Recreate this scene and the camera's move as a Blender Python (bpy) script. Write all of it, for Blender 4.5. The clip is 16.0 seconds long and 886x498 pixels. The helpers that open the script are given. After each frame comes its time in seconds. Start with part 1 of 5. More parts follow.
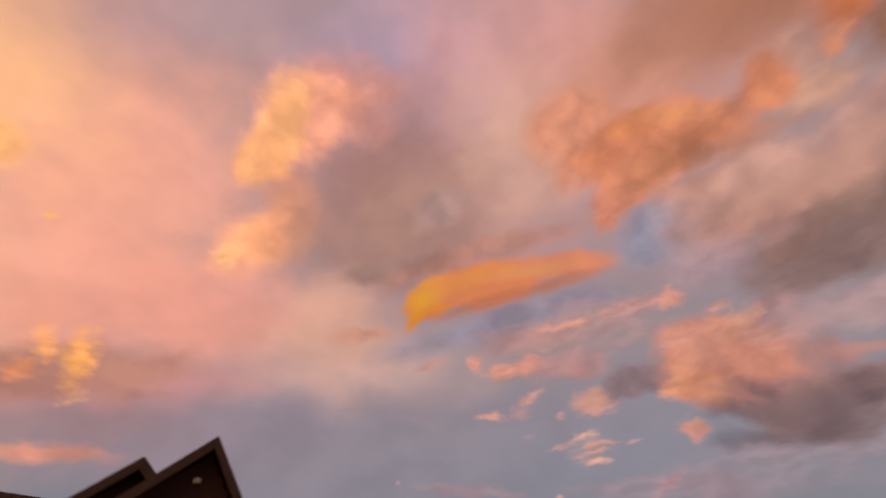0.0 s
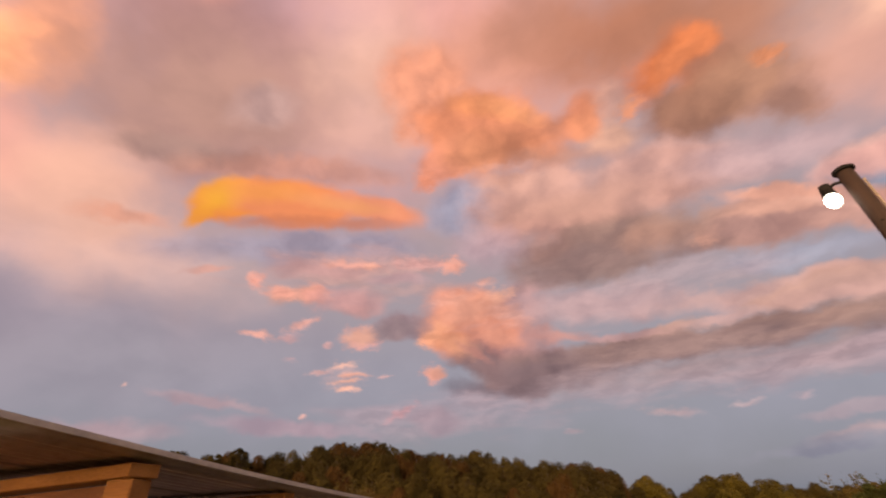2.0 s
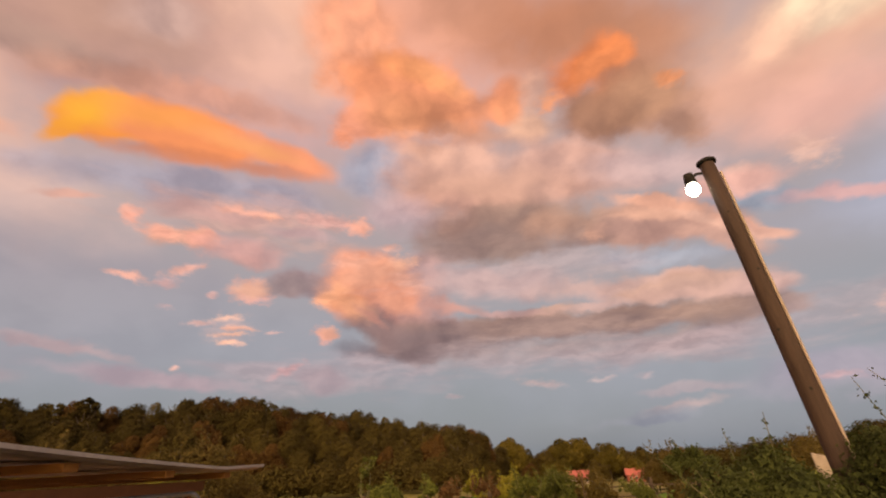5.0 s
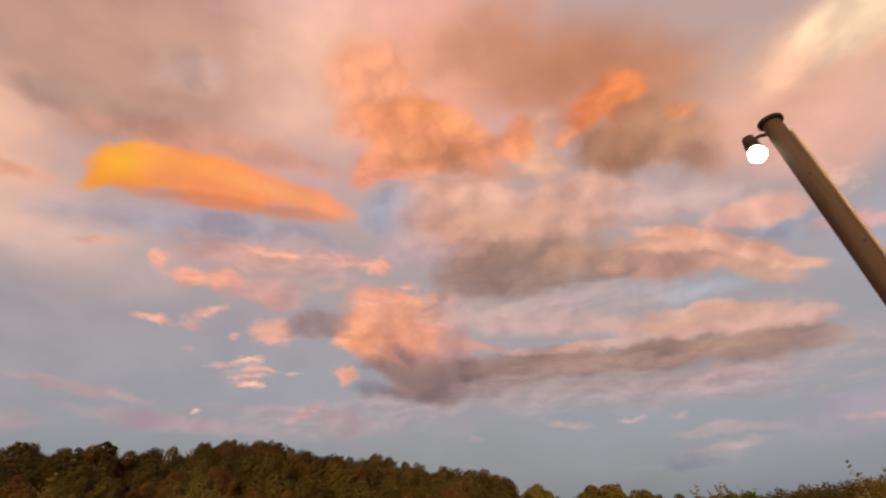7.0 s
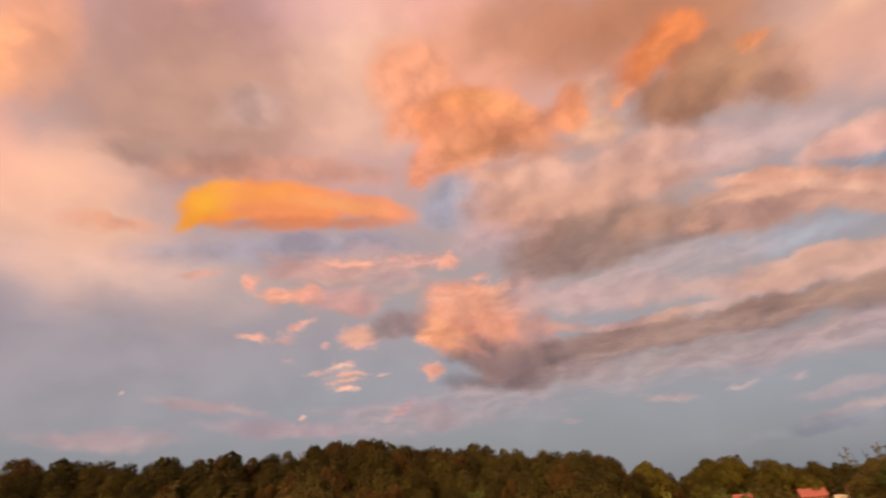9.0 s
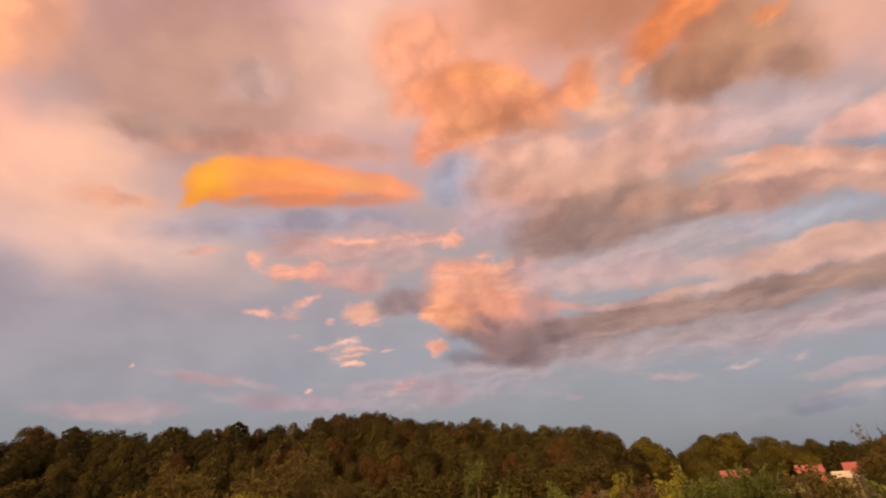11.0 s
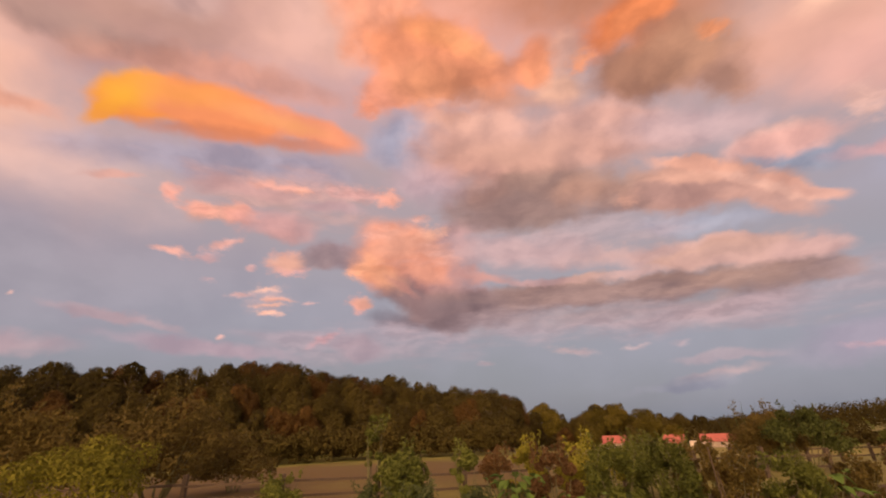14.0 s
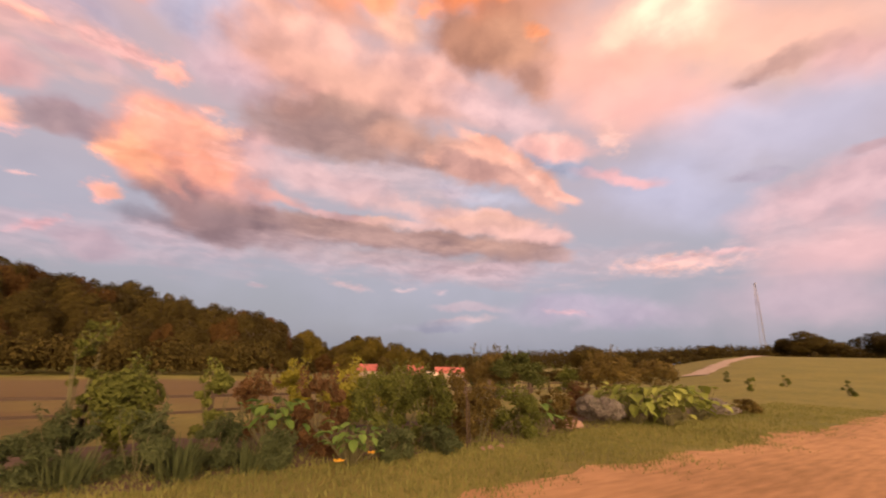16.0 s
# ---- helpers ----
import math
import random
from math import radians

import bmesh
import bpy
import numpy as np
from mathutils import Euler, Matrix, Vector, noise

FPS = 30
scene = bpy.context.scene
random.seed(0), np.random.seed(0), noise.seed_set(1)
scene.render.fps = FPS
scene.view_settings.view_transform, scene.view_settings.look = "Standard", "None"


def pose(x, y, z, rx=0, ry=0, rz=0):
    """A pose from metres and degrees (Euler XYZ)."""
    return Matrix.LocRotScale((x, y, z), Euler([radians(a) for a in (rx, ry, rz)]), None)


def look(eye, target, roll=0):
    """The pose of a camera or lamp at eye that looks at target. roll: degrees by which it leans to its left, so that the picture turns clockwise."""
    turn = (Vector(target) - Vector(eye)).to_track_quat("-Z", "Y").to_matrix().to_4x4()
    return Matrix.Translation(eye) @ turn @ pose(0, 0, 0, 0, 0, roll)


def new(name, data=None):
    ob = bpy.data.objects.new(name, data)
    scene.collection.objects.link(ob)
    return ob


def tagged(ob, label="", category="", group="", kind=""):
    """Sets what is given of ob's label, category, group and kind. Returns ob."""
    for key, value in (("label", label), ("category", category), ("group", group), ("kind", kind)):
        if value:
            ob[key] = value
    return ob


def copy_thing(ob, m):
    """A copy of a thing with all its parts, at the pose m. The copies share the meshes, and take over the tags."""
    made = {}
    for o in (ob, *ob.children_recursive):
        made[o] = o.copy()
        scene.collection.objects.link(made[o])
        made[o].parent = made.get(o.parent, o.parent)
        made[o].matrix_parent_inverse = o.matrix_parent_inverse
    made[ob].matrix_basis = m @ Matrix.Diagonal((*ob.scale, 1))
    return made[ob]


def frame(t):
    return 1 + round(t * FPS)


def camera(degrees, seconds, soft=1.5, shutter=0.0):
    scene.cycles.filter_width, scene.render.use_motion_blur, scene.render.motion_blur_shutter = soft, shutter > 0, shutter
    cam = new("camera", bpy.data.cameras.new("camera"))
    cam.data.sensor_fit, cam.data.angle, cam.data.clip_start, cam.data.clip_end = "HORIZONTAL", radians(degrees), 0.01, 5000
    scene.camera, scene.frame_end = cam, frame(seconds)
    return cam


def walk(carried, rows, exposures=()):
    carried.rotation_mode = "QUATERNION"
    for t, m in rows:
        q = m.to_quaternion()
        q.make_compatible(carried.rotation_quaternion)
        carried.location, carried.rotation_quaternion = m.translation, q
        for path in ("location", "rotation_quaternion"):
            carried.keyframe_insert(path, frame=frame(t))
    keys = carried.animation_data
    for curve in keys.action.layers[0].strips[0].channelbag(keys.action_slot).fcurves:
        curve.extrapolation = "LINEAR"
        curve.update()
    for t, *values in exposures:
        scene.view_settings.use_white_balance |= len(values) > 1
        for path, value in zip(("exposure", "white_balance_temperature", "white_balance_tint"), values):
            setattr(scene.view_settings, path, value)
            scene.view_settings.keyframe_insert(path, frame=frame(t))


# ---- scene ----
# ---- camera and walk ----
cam = camera(93.1, 16.0, soft=2.0, shutter=0.4)
PATH = (
    (0, -0.15, -0.35, 1.60, 132.83, 1.71, 38.23),
    (0.5, -0.10, -0.23, 1.60, 130.60, 0.52, 25.15),
    (1, -0.05, -0.12, 1.60, 126.80, 0.74, 15.89),
    (1.5, 0.00, 0.00, 1.60, 124.51, 1.13, 10.91),
    (2, 0.00, 0.00, 1.60, 122.80, 2.98, 7.12),
    (2.5, 0.00, 0.01, 1.60, 121.60, 2.74, 0.30),
    (3, 0.00, 0.02, 1.60, 120.35, 3.40, -2.79),
    (3.5, 0.00, 0.03, 1.60, 118.02, 3.05, -6.75),
    (4, 0.10, 0.18, 1.60, 117.70, 2.82, -5.84),
    (6.3, 0.97, 1.58, 1.60, 117.38, 2.60, -10.14),
    (6.5, 0.94, 1.71, 1.60, 118.09, 2.99, -8.71),
    (7, 0.90, 2.05, 1.60, 122.74, 2.58, -4.76),
    (7.5, 0.90, 2.38, 1.60, 122.80, 5.12, 0.43),
    (8, 1.00, 2.78, 1.60, 124.36, 3.24, 3.27),
    (8.5, 1.00, 2.99, 1.60, 124.32, 3.50, 3.37),
    (9, 1.00, 3.20, 1.60, 122.28, 5.17, 7.58),
    (9.2, 1.00, 3.30, 1.60, 123.11, 4.94, 10.75),
    (11.3, 1.00, 4.30, 1.60, 119.02, 4.01, 6.23),
    (11.5, 1.00, 4.39, 1.60, 119.20, 3.99, 3.29),
    (12, 1.00, 4.61, 1.60, 121.07, 3.33, 2.64),
    (12.5, 1.00, 4.82, 1.60, 119.53, 2.04, 1.16),
    (13, 1.00, 5.04, 1.60, 115.77, 3.68, -2.13),
    (13.5, 1.00, 5.26, 1.60, 117.20, 1.49, -2.36),
    (14, 1.00, 5.48, 1.60, 113.65, 2.06, -3.45),
    (14.5, 1.00, 5.70, 1.60, 113.92, 3.36, -5.32),
    (15, 1.00, 5.97, 1.60, 110.51, -0.41, -17.33),
    (15.5, 1.00, 6.23, 1.60, 106.34, -0.88, -27.44),
    (16, 1.00, 6.50, 1.60, 104.58, -1.73, -33.79),
)
walk(cam, [(t, pose(x, y, z, a, b, c)) for t, x, y, z, a, b, c in PATH],
     exposures=((0.0, -0.49, 6500, 16), (0.5, -0.33, 6500, 15), (1.0, -0.20, 6500, 15), (2.5, -0.07, 6500, 15), (3.5, 0.0, 6500, 10), (4.0, 0.0, 6550, 8),
                (6.5, 0.09, 6600, 5), (7.0, -0.04, 6630, 6), (8.0, -0.14, 6690, 7), (9.0, -0.06, 6700, 8), (11.5, 0.0, 6600, 9), (12.5, 0.0, 6560, 10), (13.5, 0.0, 6520, 12), (14.5, 0.05, 6500, 15), (16.0, 0.36, 6480, 16)))

# ---- world: evening sky with clouds ----
SUN_AZ, SUN_EL = -162.0, 7.0
world = bpy.data.worlds.new("evening_sky")
scene.world = world
world.use_nodes = True
wt = world.node_tree
world.cycles.sampling_method, world.cycles.sample_map_resolution = "MANUAL", 256
wt.nodes.clear()
WN, WL = wt.nodes, wt.links


def lin(rgb, k=1.0):
    return tuple(k * ((c / 255 / 12.92) if c < 11 else ((c / 255 + 0.055) / 1.055) ** 2.4) for c in rgb) + (1.0,)


def wnode(kind, **props):
    n = WN.new(kind)
    for key, value in props.items():
        setattr(n, key, value)
    return n


def wmath(op, a, b=None):
    n = wnode("ShaderNodeMath", operation=op)
    for i, v in enumerate((a, b)):
        if v is None:
            continue
        if isinstance(v, (int, float)):
            n.inputs[i].default_value = v
        else:
            WL.new(v, n.inputs[i])
    return n.outputs[0]


DIRECTION = wnode("ShaderNodeTexCoord").outputs["Generated"]


def wnoise(scale, detail, rough, squeeze=1.0):
    m = wnode("ShaderNodeMapping")
    m.inputs["Scale"].default_value = (1, 1, squeeze)
    WL.new(DIRECTION, m.inputs["Vector"])
    n = wnode("ShaderNodeTexNoise")
    n.inputs["Scale"].default_value, n.inputs["Detail"].default_value, n.inputs["Roughness"].default_value = scale, detail, rough
    WL.new(m.outputs[0], n.inputs["Vector"])
    return n


def bent(source, noises):
    """The direction, pushed about by noise, so that cloud edges billow and fray."""
    v = source
    for n, amount in noises:
        sub = wnode("ShaderNodeVectorMath", operation="SUBTRACT")
        WL.new(n.outputs["Color"], sub.inputs[0])
        sub.inputs[1].default_value = (0.5, 0.5, 0.5)
        add = wnode("ShaderNodeVectorMath", operation="MULTIPLY_ADD")
        WL.new(sub.outputs[0], add.inputs[0])
        add.inputs[1].default_value = (amount, amount, amount)
        WL.new(v, add.inputs[2])
        v = add.outputs[0]
    return v


BROAD, MID, SMALL = wnoise(3.2, 3, 0.5, 1.3), wnoise(9, 4, 0.52, 1.4), wnoise(30, 3, 0.5, 1.5)
FRAY, FRAY_FINE = wnoise(8, 5, 0.5, 1.2), wnoise(44, 4, 0.55, 2.0)
coarse = wmath("SUBTRACT", FRAY.outputs["Fac"], 0.5)
fine = wmath("SUBTRACT", FRAY_FINE.outputs["Fac"], 0.5)
SOFT = (bent(DIRECTION, ((BROAD, 0.08), (MID, 0.045), (SMALL, 0.008))), coarse, 0.9)
WARPED = (bent(DIRECTION, ((MID, 0.05), (SMALL, 0.020))), coarse, 1.1)
FINE = (bent(DIRECTION, ((MID, 0.012), (SMALL, 0.020))), fine, 1.8)
STREAKS = wnoise(6, 5, 0.52, 5.0)
RAG = (bent(DIRECTION, ((MID, 0.03), (SMALL, 0.015))), wmath("SUBTRACT", STREAKS.outputs["Fac"], 0.5), 2.4)
BILLOW = (bent(DIRECTION, ((MID, 0.022), (SMALL, 0.024), (FRAY_FINE, 0.012))), coarse, 1.2)
LENS = (bent(DIRECTION, ((MID, 0.022), (SMALL, 0.014))), coarse, 0.7)



def relief(scale, detail, rough, squeeze, dark, light, reach):
    """Billows lit from the sunset side: where the cloud thins towards the light it is bright, behind it is grey."""
    a, b = wnoise(scale, detail, rough, squeeze), wnoise(scale, detail, rough, squeeze)
    shift = wnode("ShaderNodeVectorMath", operation="ADD")
    pushed = bent(DIRECTION, ((MID, 0.06),))
    WL.new(pushed, shift.inputs[0])
    shift.inputs[1].default_value = (-0.030 * reach, -0.004, 0.016 * reach)
    WL.new(pushed, a.inputs["Vector"].links[0].from_node.inputs["Vector"])
    WL.new(shift.outputs[0], b.inputs["Vector"].links[0].from_node.inputs["Vector"])
    slope = wmath("SUBTRACT", a.outputs["Fac"], b.outputs["Fac"])
    ramp = wnode("ShaderNodeMapRange", data_type="FLOAT_VECTOR", interpolation_type="SMOOTHSTEP")
    ramp.inputs[7].default_value, ramp.inputs[8].default_value = (-0.22,) * 3, (0.22,) * 3
    ramp.inputs[9].default_value, ramp.inputs[10].default_value = dark, light
    WL.new(slope, ramp.inputs[6])
    return ramp.outputs[1]


PUFFS = relief(8, 5, 0.46, 1.35, (0.76, 0.755, 0.79), (1.25, 1.22, 1.18), 1.1)
VEIL = relief(6, 5, 0.45, 1.6, (0.92, 0.92, 0.93), (1.09, 1.08, 1.07), 1.5)
WISPS = relief(16, 6, 0.55, 3.0, (0.84, 0.84, 0.86), (1.18, 1.16, 1.15), 0.7)

# clear sky: the atmosphere's own light with the evening's haze over it
nishita = wnode("ShaderNodeTexSky", sky_type="NISHITA", sun_disc=False)
nishita.sun_elevation, nishita.sun_rotation = radians(2.0), radians(SUN_AZ)
height = wnode("ShaderNodeSeparateXYZ")
WL.new(DIRECTION, height.inputs[0])
haze = wnode("ShaderNodeValToRGB")
haze.color_ramp.elements[0].position, haze.color_ramp.elements[0].color = 0.0, lin((116, 134, 156))
haze.color_ramp.elements[1].position, haze.color_ramp.elements[1].color = 0.75, lin((188, 168, 178))
mid = haze.color_ramp.elements.new(0.25)
mid.color = lin((152, 160, 184))
WL.new(height.outputs["Z"], haze.inputs[0])
sky0 = wnode("ShaderNodeMix", data_type="RGBA", blend_type="ADD")
sky0.inputs["Factor"].default_value = 0.02
WL.new(haze.outputs[0], sky0.inputs[6])
WL.new(nishita.outputs[0], sky0.inputs[7])
STATE = {"sky": sky0.outputs[2]}


def cloud(az, el, wide, high, tilt, rgb, core, edge, strength, warp):
    """One soft mass of cloud, by its bearing, its height over the horizon, its half sizes and its tilt, in degrees."""
    a, e, r = radians(az), radians(el), radians(tilt)
    if warp is WARPED:  # denser masses have firmer edges
        centre, half = (core + edge) / 2, (edge - core) / 2
        core, edge = centre - 0.72 * half, centre + 0.72 * half
    out = Vector((math.sin(a) * math.cos(e), math.cos(a) * math.cos(e), math.sin(e)))
    east = Vector((math.cos(a), -math.sin(a), 0))
    up = east.cross(out)
    u, v = east * math.cos(r) + up * math.sin(r), up * math.cos(r) - east * math.sin(r)
    m = wnode("ShaderNodeMapping", vector_type="TEXTURE")
    m.inputs["Rotation"].default_value = Matrix((u, v, u.cross(v))).transposed().to_euler()
    m.inputs["Scale"].default_value = (radians(wide), radians(high), 1e4)
    chain = wnode("ShaderNodeVectorMath", operation="MULTIPLY_ADD")  # each mass drifts a hair with those behind it
    WL.new(STATE["sky"], chain.inputs[0])
    chain.inputs[1].default_value = (1e-7, 1e-7, 1e-7)
    WL.new(warp[0], chain.inputs[2])
    WL.new(chain.outputs[0], m.inputs["Vector"])
    length = wnode("ShaderNodeVectorMath", operation="LENGTH")
    WL.new(m.outputs[0], length.inputs[0])
    rough = wnode("ShaderNodeMath", operation="MULTIPLY_ADD")
    WL.new(warp[1], rough.inputs[0])
    rough.inputs[1].default_value = warp[2]
    WL.new(length.outputs["Value"], rough.inputs[2])
    fade = wnode("ShaderNodeMapRange", interpolation_type="SMOOTHSTEP")
    fade.inputs["From Min"].default_value, fade.inputs["From Max"].default_value = core, edge
    fade.inputs["To Min"].default_value, fade.inputs["To Max"].default_value = strength, 0.0
    WL.new(rough.outputs[0], fade.inputs["Value"])
    mix = wnode("ShaderNodeMix", data_type="RGBA")
    WL.new(fade.outputs[0], mix.inputs["Factor"])
    WL.new(STATE["sky"], mix.inputs[6])
    tone = wnode("ShaderNodeVectorMath", operation="MULTIPLY_ADD")
    WL.new(wmath("MULTIPLY", fade.outputs[0], 1e-7), tone.inputs[2])
    WL.new(PUFFS if warp in (WARPED, BILLOW) else WISPS if warp in (RAG, FINE) else VEIL, tone.inputs[0])
    tone.inputs[1].default_value = lin(rgb)[:3]
    WL.new(tone.outputs[0], mix.inputs[7])
    STATE["sky"] = mix.outputs[2]


# far left: the glow of the sunset
cloud(-104.4, 29.9, 14.76, 22.61, 47, (291, 230, 177), 0.06, 1.40, .9, SOFT)
cloud(-89.6, 38.8, 19.58, 23.16, 37, (288, 212, 191), 0.12, 1.46, .85, SOFT)
cloud(-106.3, 43.8, 9.21, 11.64, 59, (291, 232, 177), 0.12, 1.40, .75, SOFT)
cloud(-89.4, 62.6, 16.74, 4.90, 47, (200, 180, 199), 0.12, 1.51, .7, SOFT)
cloud(-43.0, 66.8, 12.99, 8.30, 4, (200, 186, 227), 0.18, 1.51, .8, SOFT)
cloud(-2.2, 61.2, 18.30, 14.14, -33, (253, 192, 193), 0.12, 1.51, .8, SOFT)
cloud(-34.1, 52.0, 23.00, 15.91, -4, (226, 182, 193), 0.12, 1.51, .7, SOFT)
cloud(-99.4, 37.5, 2.21, 2.80, 47, (298, 228, 159), 0.17, 1.33, .9, WARPED)
cloud(-91.7, 33.8, 0.67, 0.49, 8, (291, 223, 136), 0.05, 1.45, .8, FINE)
cloud(-72.2, 29.7, 22.09, 7.11, 17, (274, 196, 181), 0.12, 1.51, .7, SOFT)
cloud(-59.3, 18.3, 28.78, 6.61, 5, (170, 160, 185), 0.12, 1.51, .8, SOFT)
cloud(-80.5, 16.3, 10.28, 2.98, 12, (180, 155, 167), 0.12, 1.51, .8, SOFT)
cloud(-80.5, 13.9, 6.82, 1.01, 7, (253, 180, 161), 0.17, 1.43, .8, WARPED)
cloud(-74.5, 20.9, 16.19, 2.32, 17, (233, 170, 175), 0.12, 1.51, .6, SOFT)
# cloud with the yellow rim
cloud(-46.2, 50.4, 15.63, 13.89, 5, (180, 142, 146), 0.21, 1.35, .9, SOFT)
cloud(-45.4, 42.0, 10.49, 5.34, 14, (155, 129, 141), 0.12, 1.40, .8, SOFT)
cloud(-35.2, 53.5, 6.77, 5.19, -3, (194, 157, 162), 0.12, 1.51, .7, SOFT)
cloud(-57.1, 61.7, 6.38, 6.56, 44, (253, 186, 177), 0.17, 1.33, .7, WARPED)
cloud(-68.1, 57.5, 7.61, 6.07, 54, (288, 208, 179), 0.26, 1.27, .9, WARPED)
cloud(-72.3, 54.4, 3.27, 7.83, 7, (300, 228, 165), 0.26, 1.33, .95, WARPED)
cloud(-73.5, 49.5, 3.17, 4.06, 27, (300, 224, 163), 0.26, 1.33, .9, WARPED)
cloud(-69.0, 40.3, 5.55, 4.26, 47, (296, 216, 165), 0.26, 1.33, .9, WARPED)
cloud(-72.1, 37.4, 1.46, 1.64, 21, (291, 231, 170), 0.05, 1.45, .9, FINE)
cloud(-65.0, 43.9, 4.06, 6.44, 18, (269, 190, 146), 0.17, 1.43, .6, WARPED)
# low cloud by the sunset
cloud(-81.2, 21.3, 11.75, 3.15, 17, (202, 152, 140), 0.26, 1.33, .8, WARPED)
cloud(-81.2, 22.1, 1.40, 3.42, 17, (291, 212, 128), 0.05, 1.45, .95, FINE)
cloud(-84.8, 23.0, 0.99, 2.09, 34, (288, 208, 140), 0.05, 1.45, .9, FINE)
cloud(-85.4, 20.1, 1.14, 1.12, 18, (272, 182, 126), 0.05, 1.45, .7, FINE)
cloud(-77.0, 20.3, 6.72, 1.09, 8, (192, 148, 144), 0.17, 1.33, .6, WARPED)
# veil above the lens cloud
cloud(-47.2, 27.2, 14.39, 5.37, 8, (226, 198, 201), 0.12, 1.51, .85, SOFT)
cloud(-53.3, 32.4, 7.72, 8.03, 5, (249, 204, 189), 0.12, 1.51, .85, SOFT)
cloud(-43.4, 47.1, 16.08, 8.09, 17, (200, 164, 157), 0.18, 1.40, .85, SOFT)
cloud(-45.7, 39.8, 8.61, 1.79, 14, (170, 145, 145), 0.17, 1.43, .7, WARPED)
cloud(-36.3, 48.4, 4.69, 2.64, 26, (198, 173, 178), 0.17, 1.43, .7, WARPED)
cloud(-15.7, 56.0, 8.57, 8.97, 11, (251, 211, 199), 0.12, 1.51, .85, SOFT)
cloud(-18.7, 48.5, 8.17, 5.29, 12, (230, 190, 184), 0.12, 1.51, .7, SOFT)
cloud(-49.6, 31.1, 4.62, 1.02, 12, (228, 170, 152), 0.17, 1.43, .7, WARPED)
cloud(-38.4, 27.4, 3.21, 0.64, 17, (217, 170, 165), 0.17, 1.43, .7, WARPED)
cloud(-44.0, 16.6, 20.65, 5.47, 2, (158, 163, 185), 0.12, 1.62, .75, SOFT)
# clear sky between
cloud(-27.0, 32.1, 16.47, 2.26, 8, (164, 166, 197), 0.26, 1.53, .8, WARPED)
cloud(-1.4, 37.7, 5.32, 3.77, -1, (166, 174, 207), 0.26, 1.43, .9, WARPED)
cloud(-14.5, 14.6, 30.36, 6.27, 1, (158, 166, 193), 0.12, 1.62, .5, SOFT)
# lens cloud
cloud(-29.5, 41.9, 14.17, 1.88, 10, (214, 158, 143), 0.17, 1.43, .6, WARPED)
cloud(-38.5, 36.2, 5.33, 2.91, 30, (250, 162, 86), 0.72, 1.12, 1, LENS)
cloud(-29.8, 37.8, 9.65, 2.90, 5, (246, 158, 112), 0.70, 1.14, 1, LENS)
cloud(-16.0, 38.1, 6.92, 1.83, -9, (244, 164, 134), 0.55, 1.20, 1, LENS)
cloud(-41.5, 33.6, 2.41, 1.09, 56, (250, 170, 74), 0.50, 1.20, .95, LENS)
cloud(-40.0, 36.4, 3.86, 2.24, 41, (255, 192, 72), 0.10, 1.25, .95, LENS)
cloud(-33.8, 38.4, 6.35, 1.56, 15, (253, 172, 100), 0.15, 1.35, .8, LENS)
cloud(-21.8, 38.4, 6.53, 1.08, -3, (252, 180, 124), 0.20, 1.40, .7, LENS)
cloud(-29.6, 35.1, 8.93, 0.95, 9, (206, 134, 106), 0.20, 1.40, .75, LENS)
cloud(-17.3, 36.1, 5.74, 0.84, 1, (212, 140, 116), 0.20, 1.40, .7, LENS)
# orange cloud
cloud(7.6, 56.3, 13.94, 7.89, -8, (238, 178, 161), 0.18, 1.40, .9, SOFT)
cloud(-6.0, 53.5, 6.26, 7.02, 3, (250, 178, 151), 0.26, 1.33, .9, WARPED)
cloud(2.9, 48.1, 10.06, 5.66, -16, (240, 160, 126), 0.42, 1.22, .95, WARPED)
cloud(-4.3, 44.3, 4.73, 2.88, 30, (238, 162, 137), 0.34, 1.33, .9, WARPED)
cloud(4.3, 50.7, 5.69, 2.01, -24, (252, 170, 124), 0.17, 1.43, .8, WARPED)
cloud(7.9, 45.2, 7.67, 2.97, -14, (206, 142, 114), 0.26, 1.38, .85, WARPED)
cloud(15.5, 42.4, 6.45, 1.71, -13, (196, 150, 137), 0.17, 1.43, .7, WARPED)
cloud(15.8, 45.6, 5.67, 2.76, -14, (226, 154, 124), 0.17, 1.43, .9, WARPED)
cloud(21.9, 45.8, 2.75, 3.06, 12, (244, 160, 124), 0.17, 1.38, .9, WARPED)
cloud(25.0, 42.2, 4.03, 2.71, -20, (230, 186, 169), 0.17, 1.43, .85, WARPED)
cloud(-7.8, 41.9, 1.49, 1.32, 3, (240, 160, 133), 0.05, 1.45, .8, FINE)
cloud(6.5, 42.7, 4.46, 0.73, -7, (230, 198, 203), 0.17, 1.43, .4, WARPED)
# brown roof of cloud
cloud(32.7, 52.5, 13.20, 6.23, -29, (192, 136, 114), 0.21, 1.40, .95, SOFT)
cloud(45.8, 45.4, 7.82, 5.32, -39, (196, 144, 124), 0.18, 1.40, .9, SOFT)
cloud(17.0, 58.2, 5.87, 5.14, -17, (200, 150, 135), 0.12, 1.51, .6, SOFT)
cloud(45.5, 38.7, 6.36, 4.10, -23, (194, 152, 139), 0.26, 1.33, .9, WARPED)
cloud(48.3, 34.3, 1.39, 1.39, -35, (186, 146, 135), 0.05, 1.45, .7, FINE)
cloud(35.3, 46.5, 5.07, 3.39, 19, (236, 142, 94), 0.17, 1.33, .95, WARPED)
